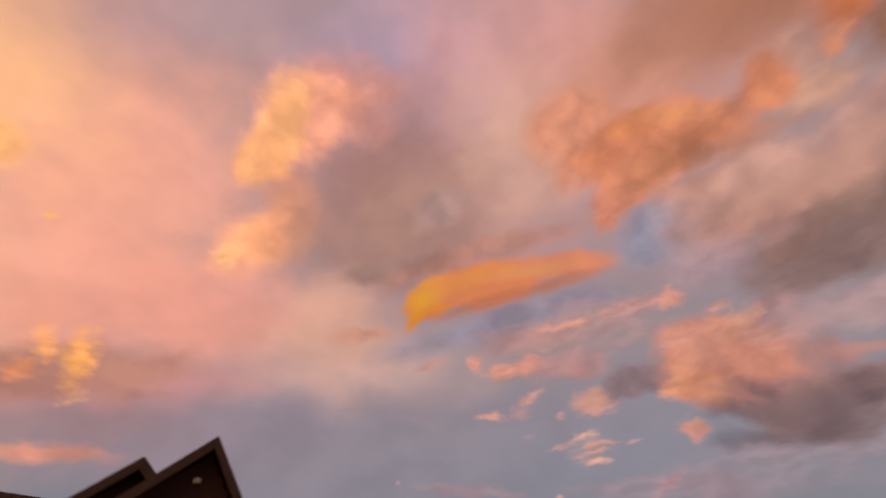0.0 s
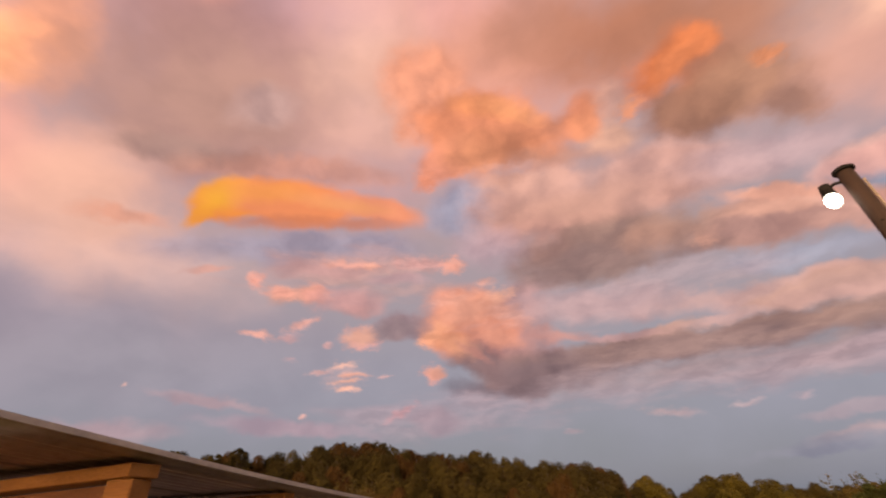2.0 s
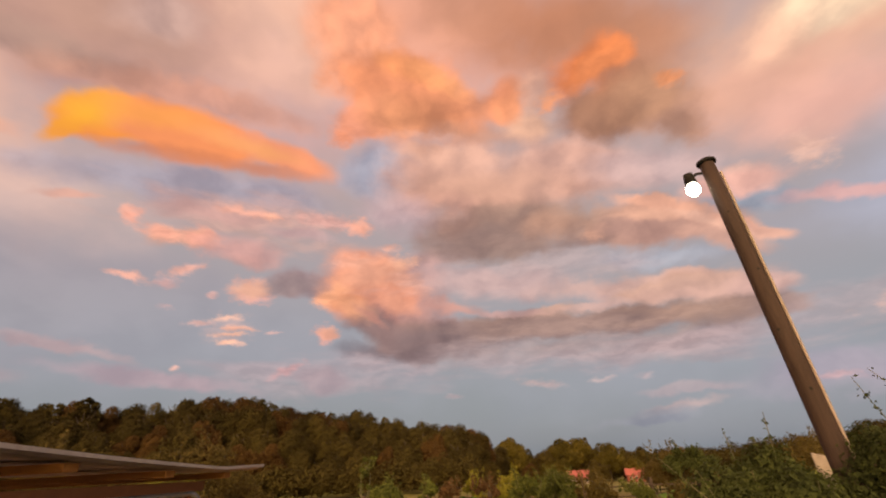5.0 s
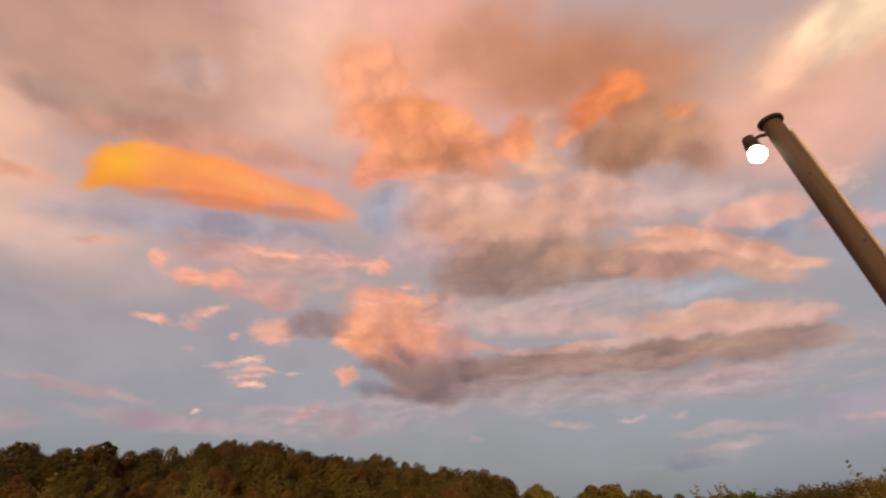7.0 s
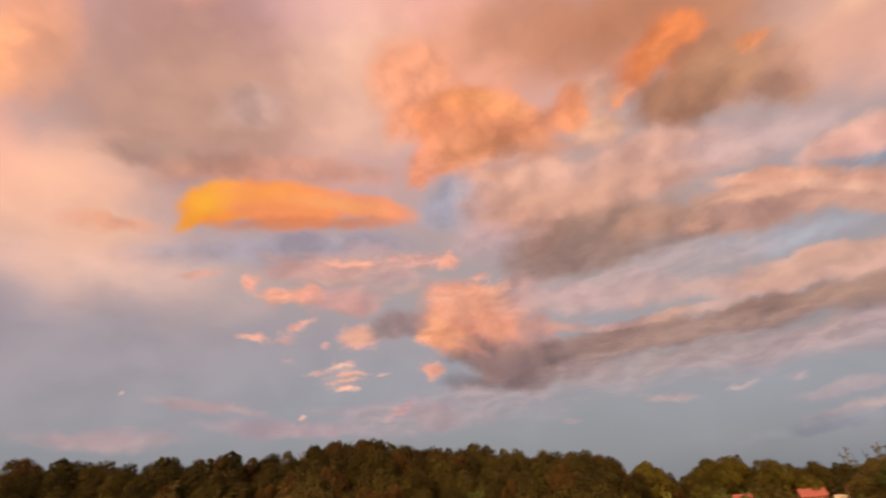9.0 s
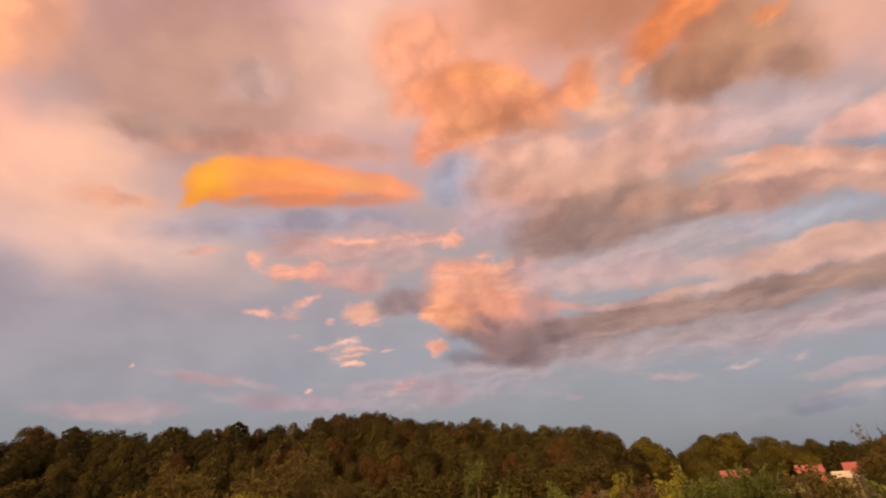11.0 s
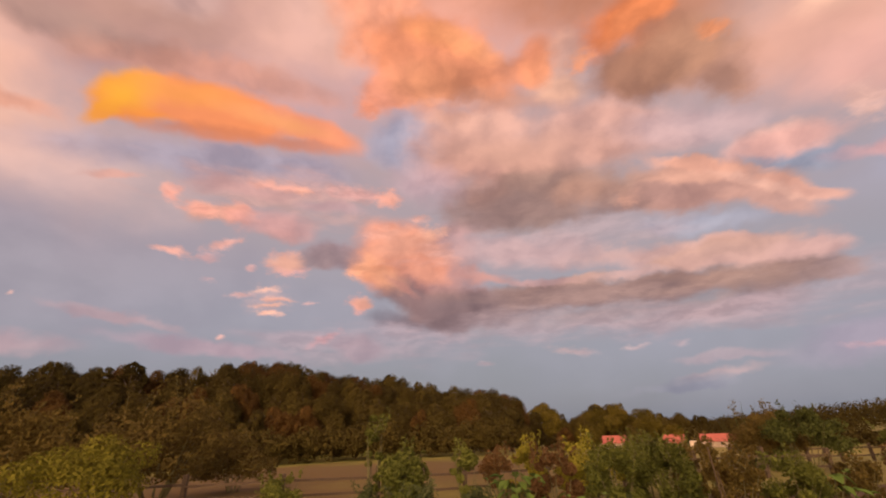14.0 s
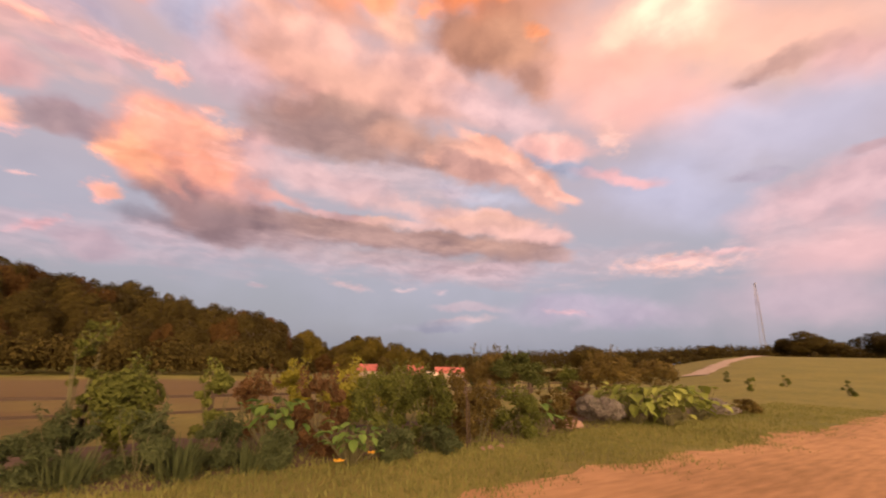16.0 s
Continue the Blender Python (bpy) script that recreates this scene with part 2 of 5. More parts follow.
cloud(41.1, 46.6, 2.40, 2.16, -13, (238, 142, 90), 0.17, 1.38, .95, WARPED)
cloud(36.6, 41.3, 6.00, 3.82, -16, (166, 126, 112), 0.26, 1.33, .95, WARPED)
cloud(39.8, 43.6, 3.14, 3.17, 14, (190, 130, 104), 0.17, 1.43, .7, WARPED)
cloud(28.9, 44.4, 1.59, 1.23, 19, (238, 160, 118), 0.05, 1.45, .8, FINE)
cloud(34.6, 39.8, 5.95, 1.94, -21, (160, 124, 118), 0.17, 1.43, .7, WARPED)
cloud(46.6, 41.8, 1.91, 0.81, -21, (232, 148, 102), 0.05, 1.45, .8, FINE)
cloud(43.3, 42.6, 2.69, 2.26, -35, (178, 130, 112), 0.17, 1.43, .7, WARPED)
# cream sheet at the right
cloud(68.3, 36.4, 15.78, 5.96, -21, (234, 194, 179), 0.18, 1.40, .95, SOFT)
cloud(55.2, 35.8, 10.14, 5.59, -11, (228, 182, 173), 0.18, 1.40, .9, SOFT)
cloud(66.1, 39.6, 5.20, 3.18, -21, (255, 232, 213), 0.17, 1.43, .9, WARPED)
cloud(59.4, 39.3, 3.38, 2.43, 5, (246, 206, 191), 0.17, 1.43, .7, WARPED)
cloud(78.7, 33.7, 6.51, 2.89, -27, (226, 186, 175), 0.12, 1.51, .8, SOFT)
cloud(62.1, 30.6, 11.85, 3.13, -14, (238, 190, 187), 0.12, 1.51, .8, SOFT)
cloud(82.4, 28.9, 4.41, 2.52, -14, (206, 172, 179), 0.26, 1.43, .8, WARPED)
cloud(43.8, 40.2, 6.01, 4.32, -17, (182, 142, 124), 0.26, 1.27, .85, WARPED)
cloud(46.3, 35.8, 2.80, 2.62, 3, (178, 140, 128), 0.26, 1.33, .8, WARPED)
cloud(37.0, 46.2, 3.56, 2.19, 18, (238, 152, 108), 0.17, 1.38, .85, WARPED)
cloud(41.9, 46.4, 2.07, 1.79, -14, (236, 150, 106), 0.17, 1.38, .85, WARPED)
cloud(36.7, 40.7, 4.56, 3.07, -15, (164, 126, 112), 0.26, 1.33, .8, WARPED)
cloud(47.0, 41.4, 1.61, 0.81, -21, (228, 154, 116), 0.05, 1.45, .8, FINE)
cloud(26.9, 45.9, 2.63, 2.58, -22, (222, 176, 163), 0.17, 1.43, .7, WARPED)
cloud(76.2, 31.3, 4.67, 1.13, 1, (180, 152, 151), 0.17, 1.38, .95, WARPED)
cloud(73.4, 30.7, 2.74, 0.70, 3, (176, 150, 151), 0.17, 1.43, .8, WARPED)
cloud(75.2, 25.6, 10.86, 4.04, -7, (184, 190, 221), 0.21, 1.51, .95, SOFT)
cloud(63.0, 20.5, 8.91, 4.01, -9, (174, 184, 219), 0.18, 1.51, .85, SOFT)
cloud(79.4, 17.7, 9.29, 2.72, 10, (208, 182, 197), 0.26, 1.43, .8, WARPED)
cloud(79.2, 11.6, 7.96, 3.24, 5, (216, 182, 193), 0.12, 1.51, .8, SOFT)
cloud(72.3, 20.5, 2.67, 0.79, -4, (164, 166, 193), 0.17, 1.43, .9, WARPED)
cloud(81.8, 20.8, 2.21, 0.64, 6, (180, 158, 173), 0.17, 1.43, .7, WARPED)
# middle pinks
cloud(11.2, 35.6, 11.02, 5.61, -9, (206, 162, 155), 0.34, 1.33, .9, WARPED)
cloud(11.0, 40.0, 7.00, 1.47, -9, (236, 190, 177), 0.17, 1.43, .7, WARPED)
cloud(30.6, 35.8, 9.40, 3.72, -22, (222, 180, 175), 0.26, 1.43, .9, WARPED)
cloud(24.9, 33.7, 7.98, 2.85, -11, (206, 164, 157), 0.17, 1.43, .8, WARPED)
cloud(41.7, 32.6, 8.21, 2.80, -19, (206, 184, 197), 0.17, 1.43, .8, WARPED)
cloud(49.2, 28.5, 4.18, 1.59, -10, (214, 182, 183), 0.26, 1.33, .9, WARPED)
cloud(50.1, 25.4, 4.75, 1.38, -19, (152, 166, 197), 0.17, 1.43, .9, WARPED)
cloud(17.2, 30.1, 10.64, 3.27, 1, (160, 132, 131), 0.34, 1.33, .95, WARPED)
cloud(18.3, 27.3, 8.46, 1.77, -3, (148, 125, 127), 0.17, 1.43, .8, WARPED)
cloud(9.8, 26.6, 4.52, 1.67, 13, (178, 154, 163), 0.17, 1.43, .8, WARPED)
cloud(35.3, 26.9, 7.90, 3.03, -7, (192, 154, 147), 0.34, 1.33, .9, WARPED)
cloud(41.3, 26.1, 7.52, 2.21, -27, (206, 164, 155), 0.34, 1.33, .9, WARPED)
cloud(33.0, 26.0, 7.03, 1.34, -7, (168, 140, 139), 0.17, 1.43, .7, WARPED)
cloud(39.9, 28.4, 5.78, 0.94, -25, (230, 180, 167), 0.26, 1.38, .95, WARPED)
cloud(46.4, 23.8, 4.82, 1.08, -33, (228, 180, 169), 0.26, 1.33, .95, WARPED)
cloud(50.0, 21.3, 3.05, 0.97, -30, (224, 180, 173), 0.26, 1.33, .9, WARPED)
cloud(31.3, 27.2, 1.55, 1.34, 15, (226, 175, 160), 0.05, 1.45, .8, FINE)
cloud(1.6, 32.6, 5.36, 3.07, -3, (196, 174, 193), 0.17, 1.53, .7, WARPED)
cloud(37.4, 22.2, 8.99, 1.39, -9, (168, 178, 207), 0.17, 1.43, .9, WARPED)
cloud(15.7, 22.4, 10.63, 2.50, -4, (200, 178, 191), 0.17, 1.43, .85, WARPED)
# long grey cloud with the orange head
cloud(33.9, 19.2, 12.15, 1.80, -9, (208, 178, 183), 0.26, 1.38, .9, WARPED)
cloud(43.5, 17.1, 8.36, 2.05, -11, (206, 174, 177), 0.26, 1.38, .9, WARPED)
cloud(42.2, 18.8, 5.52, 0.83, -14, (226, 188, 183), 0.17, 1.43, .8, WARPED)
cloud(19.7, 16.5, 15.80, 2.08, -1, (146, 123, 125), 0.34, 1.27, .95, WARPED)
cloud(46.1, 14.6, 5.13, 1.61, -12, (152, 130, 133), 0.26, 1.33, .9, WARPED)
cloud(36.7, 15.7, 11.76, 1.70, -7, (148, 125, 127), 0.34, 1.27, .95, WARPED)
cloud(39.7, 12.6, 6.56, 1.23, -3, (168, 152, 161), 0.17, 1.43, .8, WARPED)
cloud(36.5, 18.4, 5.84, 1.11, -2, (220, 182, 169), 0.17, 1.43, .8, WARPED)
cloud(24.3, 18.1, 4.56, 0.75, 2, (206, 168, 159), 0.17, 1.43, .7, WARPED)
cloud(3.8, 16.6, 9.56, 3.38, -15, (112, 98, 110), 0.34, 1.33, .95, WARPED)
cloud(0.6, 14.0, 6.64, 1.29, -6, (116, 106, 122), 0.17, 1.43, .8, WARPED)
cloud(8.9, 19.5, 6.63, 1.04, -11, (206, 156, 153), 0.17, 1.43, .8, WARPED)
cloud(1.7, 20.3, 9.72, 4.51, -21, (186, 148, 153), 0.26, 1.38, .9, WARPED)
cloud(-1.4, 23.9, 6.48, 3.51, -22, (240, 166, 143), 0.34, 1.33, .95, WARPED)
cloud(6.2, 24.6, 3.42, 3.05, -5, (196, 162, 171), 0.17, 1.43, .7, WARPED)
cloud(-5.2, 20.5, 4.54, 2.84, -30, (238, 160, 128), 0.26, 1.38, .95, WARPED)
cloud(1.0, 21.5, 4.55, 1.82, -32, (236, 164, 143), 0.17, 1.43, .8, WARPED)
cloud(-8.0, 20.8, 1.50, 1.35, 1, (250, 181, 150), 0.05, 1.45, .95, FINE)
cloud(-0.0, 18.2, 5.25, 1.93, -27, (176, 134, 137), 0.17, 1.43, .8, WARPED)
cloud(-7.7, 16.1, 1.26, 1.08, -20, (240, 177, 170), 0.05, 1.45, .95, FINE)
cloud(2.9, 25.7, 2.30, 0.92, 6, (252, 195, 174), 0.05, 1.45, .8, FINE)
cloud(-2.2, 21.4, 4.18, 0.98, -36, (204, 146, 135), 0.05, 1.45, .7, FINE)
cloud(3.6, 23.3, 3.04, 1.53, -24, (226, 175, 166), 0.05, 1.45, .7, FINE)
cloud(-6.8, 22.0, 2.55, 1.21, 30, (250, 185, 156), 0.05, 1.45, .8, FINE)
cloud(-3.9, 25.8, 3.06, 1.07, 9, (244, 189, 178), 0.05, 1.45, .7, FINE)
cloud(-12.1, 22.4, 4.05, 1.94, 2, (166, 146, 161), 0.26, 1.38, .9, WARPED)
cloud(-17.7, 21.0, 2.33, 1.52, -1, (242, 181, 172), 0.05, 1.45, .95, FINE)
cloud(-16.6, 20.1, 1.77, 0.73, 3, (226, 177, 180), 0.05, 1.45, .6, FINE)
cloud(5.8, 16.2, 8.08, 2.19, -8, (142, 122, 127), 0.17, 1.38, .85, WARPED)
cloud(-0.1, 15.4, 4.45, 1.60, -26, (150, 126, 131), 0.17, 1.43, .7, WARPED)
# pale rags under it
cloud(16.1, 13.0, 13.44, 1.64, -2, (172, 164, 179), 0.17, 1.43, .6, WARPED)
cloud(32.1, 12.1, 12.99, 1.46, -6, (166, 160, 175), 0.17, 1.43, .7, WARPED)
cloud(38.7, 10.0, 6.95, 0.66, -5, (170, 164, 179), 0.17, 1.43, .5, WARPED)
cloud(20.8, 9.0, 2.87, 0.52, -12, (196, 180, 191), 0.05, 1.45, .9, FINE)
cloud(28.3, 8.8, 1.63, 0.30, 3, (204, 186, 195), 0.05, 1.45, .9, FINE)
cloud(33.2, 8.6, 1.02, 0.47, -8, (192, 178, 191), 0.05, 1.45, .9, FINE)
cloud(9.3, 8.1, 1.05, 0.33, -4, (184, 174, 191), 0.05, 1.45, .8, FINE)
cloud(32.0, 3.6, 4.07, 0.53, 1, (134, 146, 173), 0.17, 1.43, .9, WARPED)
cloud(36.4, 4.9, 4.84, 0.60, 7, (190, 170, 177), 0.17, 1.43, .8, WARPED)
cloud(62.7, 11.9, 6.23, 1.15, -0, (238, 197, 190), 0.05, 1.45, .95, FINE)
cloud(63.4, 12.4, 2.65, 0.33, 4, (182, 158, 171), 0.05, 1.45, .9, FINE)
cloud(68.6, 12.9, 3.69, 0.38, -3, (216, 182, 193), 0.05, 1.45, .8, FINE)
cloud(49.5, 27.6, 5.27, 1.68, -12, (238, 192, 191), 0.26, 1.33, .9, WARPED)
cloud(57.8, 23.0, 5.22, 0.89, -17, (208, 172, 185), 0.17, 1.43, .9, WARPED)
cloud(56.8, 28.2, 1.89, 2.07, 12, (232, 195, 190), 0.05, 1.45, .7, FINE)
cloud(31.9, 3.9, 7.51, 0.89, 4, (140, 149, 170), 0.17, 1.43, .8, WARPED)
cloud(37.9, 6.7, 5.29, 0.60, 1, (180, 168, 182), 0.17, 1.43, .8, WARPED)
cloud(53.9, 6.4, 11.91, 2.12, -1, (176, 168, 197), 0.17, 1.53, .7, WARPED)
cloud(75.6, 6.9, 8.60, 2.27, -4, (182, 168, 189), 0.17, 1.53, .6, WARPED)
cloud(42.4, 6.8, 31.42, 5.95, 1, (170, 180, 213), 0.12, 1.51, .3, SOFT)
cloud(73.3, 6.5, 11.93, 3.51, -3, (190, 176, 197), 0.12, 1.51, .35, SOFT)
cloud(49.7, 6.1, 2.80, 0.36, -5, (200, 174, 193), 0.05, 1.45, .8, FINE)
# firmer bodies of the long cloud and of the one above it
cloud(17.3, 37.4, 11.11, 3.13, -11, (220, 182, 179), 0.10, 1.35, .75, BILLOW)
cloud(25.8, 29.5, 10.07, 2.99, -11, (180, 154, 149), 0.20, 1.30, .75, BILLOW)
cloud(18.2, 27.5, 9.74, 2.75, -2, (155, 136, 139), 0.45, 1.25, .85, BILLOW)
cloud(38.3, 25.6, 7.25, 2.09, -17, (190, 155, 154), 0.45, 1.25, .85, BILLOW)
cloud(38.8, 27.3, 4.73, 0.77, -12, (227, 182, 170), 0.20, 1.35, .80, BILLOW)
cloud(45.7, 22.5, 5.30, 1.42, -37, (212, 173, 168), 0.45, 1.25, .90, BILLOW)
cloud(45.7, 24.1, 4.57, 0.58, -41, (237, 195, 186), 0.20, 1.35, .80, BILLOW)
cloud(-0.1, 16.9, 7.97, 2.17, -30, (143, 123, 132), 0.45, 1.25, .90, BILLOW)
cloud(8.0, 15.2, 9.62, 2.49, 2, (131, 116, 127), 0.45, 1.25, .90, BILLOW)
cloud(20.9, 15.8, 9.40, 1.60, -0, (139, 122, 130), 0.45, 1.25, .90, BILLOW)
cloud(32.5, 15.2, 8.49, 1.44, -2, (145, 126, 132), 0.45, 1.25, .90, BILLOW)
cloud(42.6, 14.2, 6.95, 1.46, -6, (149, 130, 134), 0.45, 1.25, .90, BILLOW)
cloud(49.0, 13.5, 2.91, 1.00, -5, (169, 148, 151), 0.45, 1.25, .80, BILLOW)
cloud(39.9, 17.6, 7.43, 1.33, -7, (212, 179, 179), 0.45, 1.25, .85, BILLOW)
cloud(47.9, 16.4, 4.01, 1.36, -14, (214, 182, 186), 0.45, 1.25, .85, BILLOW)
cloud(28.8, 17.7, 4.85, 0.71, -1, (204, 175, 180), 0.45, 1.25, .80, BILLOW)
cloud(18.1, 18.1, 5.95, 0.59, -3, (198, 166, 175), 0.45, 1.25, .70, BILLOW)
cloud(-2.0, 24.3, 4.35, 2.06, 12, (237, 180, 164), 0.15, 1.35, .75, BILLOW)
cloud(-4.9, 20.2, 3.96, 1.73, -28, (243, 177, 146), 0.15, 1.35, .75, BILLOW)
cloud(2.2, 20.2, 3.09, 1.31, -20, (223, 164, 150), 0.15, 1.35, .75, BILLOW)
cloud(-1.7, 18.6, 2.75, 0.64, -34, (192, 143, 141), 0.20, 1.35, .70, BILLOW)
cloud(-7.2, 16.3, 1.53, 0.92, 2, (243, 186, 172), 0.45, 1.25, .90, BILLOW)
cloud(-13.3, 21.9, 3.84, 1.71, 11, (165, 150, 162), 0.45, 1.25, .85, BILLOW)
cloud(-17.7, 21.1, 2.24, 1.38, 7, (241, 193, 180), 0.45, 1.25, .90, BILLOW)
cloud(-33.0, 27.6, 1.08, 1.02, 32, (235, 184, 179), 0.45, 1.25, .80, BILLOW)
cloud(-28.9, 26.2, 1.46, 0.89, 6, (241, 188, 180), 0.45, 1.25, .85, BILLOW)
cloud(-24.5, 26.4, 1.72, 1.12, 25, (241, 188, 180), 0.45, 1.25, .85, BILLOW)
cloud(-21.4, 30.6, 3.03, 0.75, 7, (227, 179, 177), 0.45, 1.25, .80, BILLOW)
cloud(-17.0, 30.6, 1.16, 0.56, 0, (239, 193, 190), 0.45, 1.25, .80, BILLOW)
cloud(-4.0, 30.2, 1.47, 0.90, 4, (241, 195, 188), 0.45, 1.25, .85, BILLOW)
cloud(1.9, 44.3, 5.35, 2.88, -22, (235, 166, 132), 0.10, 1.40, .60, BILLOW)
cloud(21.6, 44.7, 2.24, 2.31, 28, (235, 162, 130), 0.45, 1.25, .80, BILLOW)
cloud(9.6, 49.5, 4.93, 1.50, -26, (245, 175, 132), 0.10, 1.40, .70, BILLOW)
# streaks and rags
cloud(15.4, 12.7, 17.26, 2.05, -2, (184, 170, 185), 0.20, 1.30, 0.4, RAG)
cloud(33.6, 11.5, 13.64, 1.79, -5, (178, 164, 177), 0.20, 1.30, 0.35, RAG)
cloud(14.1, 22.3, 10.75, 2.52, -4, (208, 184, 193), 0.20, 1.30, 0.4, RAG)
cloud(27.3, 23.6, 12.52, 1.67, -8, (206, 186, 197), 0.20, 1.30, 0.4, RAG)
cloud(38.5, 18.9, 10.13, 1.47, -8, (218, 184, 177), 0.20, 1.30, 0.35, RAG)
cloud(18.5, 28.4, 11.20, 2.96, -1, (146, 124, 127), 0.20, 1.30, 0.45, RAG)
cloud(31.1, 14.5, 14.60, 1.89, -5, (146, 130, 139), 0.20, 1.30, 0.45, RAG)
cloud(23.2, 16.2, 12.78, 1.77, -3, (196, 168, 165), 0.20, 1.30, 0.4, RAG)
cloud(39.3, 15.5, 8.65, 1.53, -9, (200, 168, 159), 0.20, 1.30, 0.4, RAG)
cloud(24.4, 13.3, 14.71, 1.45, -4, (176, 158, 167), 0.20, 1.30, 0.4, RAG)
cloud(25.6, 29.1, 5.27, 2.57, -3, (184, 148, 139), 0.17, 1.43, .75, WARPED)
cloud(-7.0, 11.1, 12.70, 2.76, -1, (192, 174, 193), 0.20, 1.30, 0.45, RAG)
cloud(-19.3, 29.6, 13.14, 3.39, 1, (222, 176, 169), 0.20, 1.30, 0.5, RAG)
cloud(-25.7, 25.8, 3.93, 1.41, 3, (214, 160, 143), 0.17, 1.43, .7, WARPED)
cloud(-18.6, 24.5, 3.52, 1.03, 6, (190, 158, 165), 0.17, 1.43, .7, WARPED)
cloud(16.2, 36.0, 9.25, 2.68, -9, (232, 186, 172), 0.20, 1.40, 0.55, SOFT)
cloud(53.6, 12.2, 17.15, 2.46, -0, (200, 180, 195), 0.20, 1.30, 0.35, RAG)
cloud(75.7, 13.3, 8.89, 2.88, 4, (212, 184, 195), 0.20, 1.30, 0.35, RAG)
cloud(34.7, 11.6, 18.90, 2.00, -1, (188, 174, 193), 0.20, 1.30, 0.35, RAG)
# small pink flakes
cloud(-31.0, 20.6, 1.75, 0.59, -6, (244, 189, 182), 0.05, 1.45, .95, FINE)
cloud(-25.6, 22.4, 2.32, 0.56, 23, (236, 185, 182), 0.05, 1.45, .95, FINE)
cloud(-27.1, 20.7, 1.12, 0.83, 30, (216, 178, 187), 0.05, 1.45, .8, FINE)
cloud(-21.9, 19.9, 0.67, 0.35, 5, (220, 182, 189), 0.05, 1.45, .8, FINE)
cloud(-19.8, 17.5, 1.76, 0.35, 7, (250, 205, 194), 0.05, 1.45, .95, FINE)
cloud(-19.2, 16.2, 2.72, 1.67, 3, (206, 182, 191), 0.05, 1.45, .6, FINE)
cloud(-18.6, 16.4, 2.06, 0.35, 1, (246, 193, 182), 0.05, 1.45, .95, FINE)
cloud(-19.0, 15.6, 1.76, 0.28, 6, (250, 199, 186), 0.05, 1.45, .95, FINE)
cloud(-19.0, 14.6, 1.63, 0.34, 1, (252, 203, 190), 0.05, 1.45, .95, FINE)
cloud(-22.7, 16.5, 1.56, 0.34, 9, (224, 187, 192), 0.05, 1.45, .85, FINE)
cloud(-26.6, 17.9, 0.76, 0.27, -2, (206, 178, 191), 0.05, 1.45, .7, FINE)
cloud(-13.9, 16.0, 1.00, 0.21, 2, (226, 188, 193), 0.05, 1.45, .8, FINE)
cloud(-24.2, 29.8, 8.67, 1.58, 6, (206, 168, 175), 0.17, 1.43, .7, WARPED)
cloud(-28.7, 26.1, 2.15, 0.83, -2, (244, 181, 170), 0.05, 1.45, .95, FINE)
cloud(-24.4, 26.2, 2.00, 1.29, 9, (240, 175, 166), 0.05, 1.45, .9, FINE)
cloud(-19.6, 25.9, 5.60, 2.34, 0, (206, 164, 171), 0.17, 1.43, .85, WARPED)
cloud(-32.6, 27.3, 0.95, 1.01, 14, (238, 175, 166), 0.05, 1.45, .8, FINE)
cloud(-19.5, 30.6, 3.53, 0.59, 2, (236, 181, 174), 0.05, 1.45, .85, FINE)
cloud(-16.6, 30.5, 1.16, 0.45, -2, (246, 189, 176), 0.05, 1.45, .9, FINE)
cloud(-9.2, 30.8, 4.52, 1.07, -2, (224, 177, 180), 0.05, 1.45, .85, FINE)
cloud(-3.9, 30.4, 1.69, 1.23, -10, (238, 177, 166), 0.05, 1.45, .9, FINE)
cloud(0.9, 27.8, 1.54, 0.62, -3, (232, 181, 174), 0.05, 1.45, .8, FINE)
cloud(-12.5, 28.7, 5.19, 0.91, -4, (200, 170, 183), 0.17, 1.43, .7, WARPED)
cloud(-11.8, 11.7, 2.20, 0.56, 24, (208, 170, 185), 0.05, 1.45, .85, FINE)
cloud(-7.7, 10.5, 4.32, 1.63, -10, (180, 164, 185), 0.17, 1.43, .6, WARPED)
cloud(-24.2, 11.4, 0.50, 0.26, 3, (236, 195, 196), 0.05, 1.45, .9, FINE)
cloud(-43.4, 13.7, 0.30, 0.22, 10, (226, 192, 193), 0.05, 1.45, .8, FINE)
cloud(-34.7, 12.7, 6.50, 0.69, -7, (196, 172, 187), 0.17, 1.43, .6, WARPED)
cloud(-44.2, 9.4, 6.55, 1.28, -1, (196, 172, 189), 0.17, 1.43, .6, WARPED)
cloud(-25.4, 10.2, 9.75, 0.99, -4, (190, 168, 191), 0.17, 1.43, .6, WARPED)

# unseen sunset glow, added to the sky behind the view to brighten the ground
glow_dot = wnode("ShaderNodeVectorMath", operation="DOT_PRODUCT")
WL.new(DIRECTION, glow_dot.inputs[0])
glow_dot.inputs[1].default_value = (math.sin(radians(SUN_AZ)) * 0.97, math.cos(radians(SUN_AZ)) * 0.97, 0.24)
glow = wnode("ShaderNodeMapRange", interpolation_type="SMOOTHSTEP")
glow.inputs["From Min"].default_value, glow.inputs["From Max"].default_value = 0.66, 1.0
glow.inputs["To Min"].default_value, glow.inputs["To Max"].default_value = 0.0, 7.0
WL.new(glow_dot.outputs["Value"], glow.inputs["Value"])
warm = wnode("ShaderNodeMix", data_type="RGBA", blend_type="ADD")
warm.inputs["Factor"].default_value = 1.0
scaled = wnode("ShaderNodeVectorMath", operation="MULTIPLY")
WL.new(STATE["sky"], scaled.inputs[0])
scaled.inputs[1].default_value = (1.04, 0.91, 0.77)
tint = wnode("ShaderNodeVectorMath", operation="SCALE")
tint.inputs[0].default_value = (1.0, 0.62, 0.32)
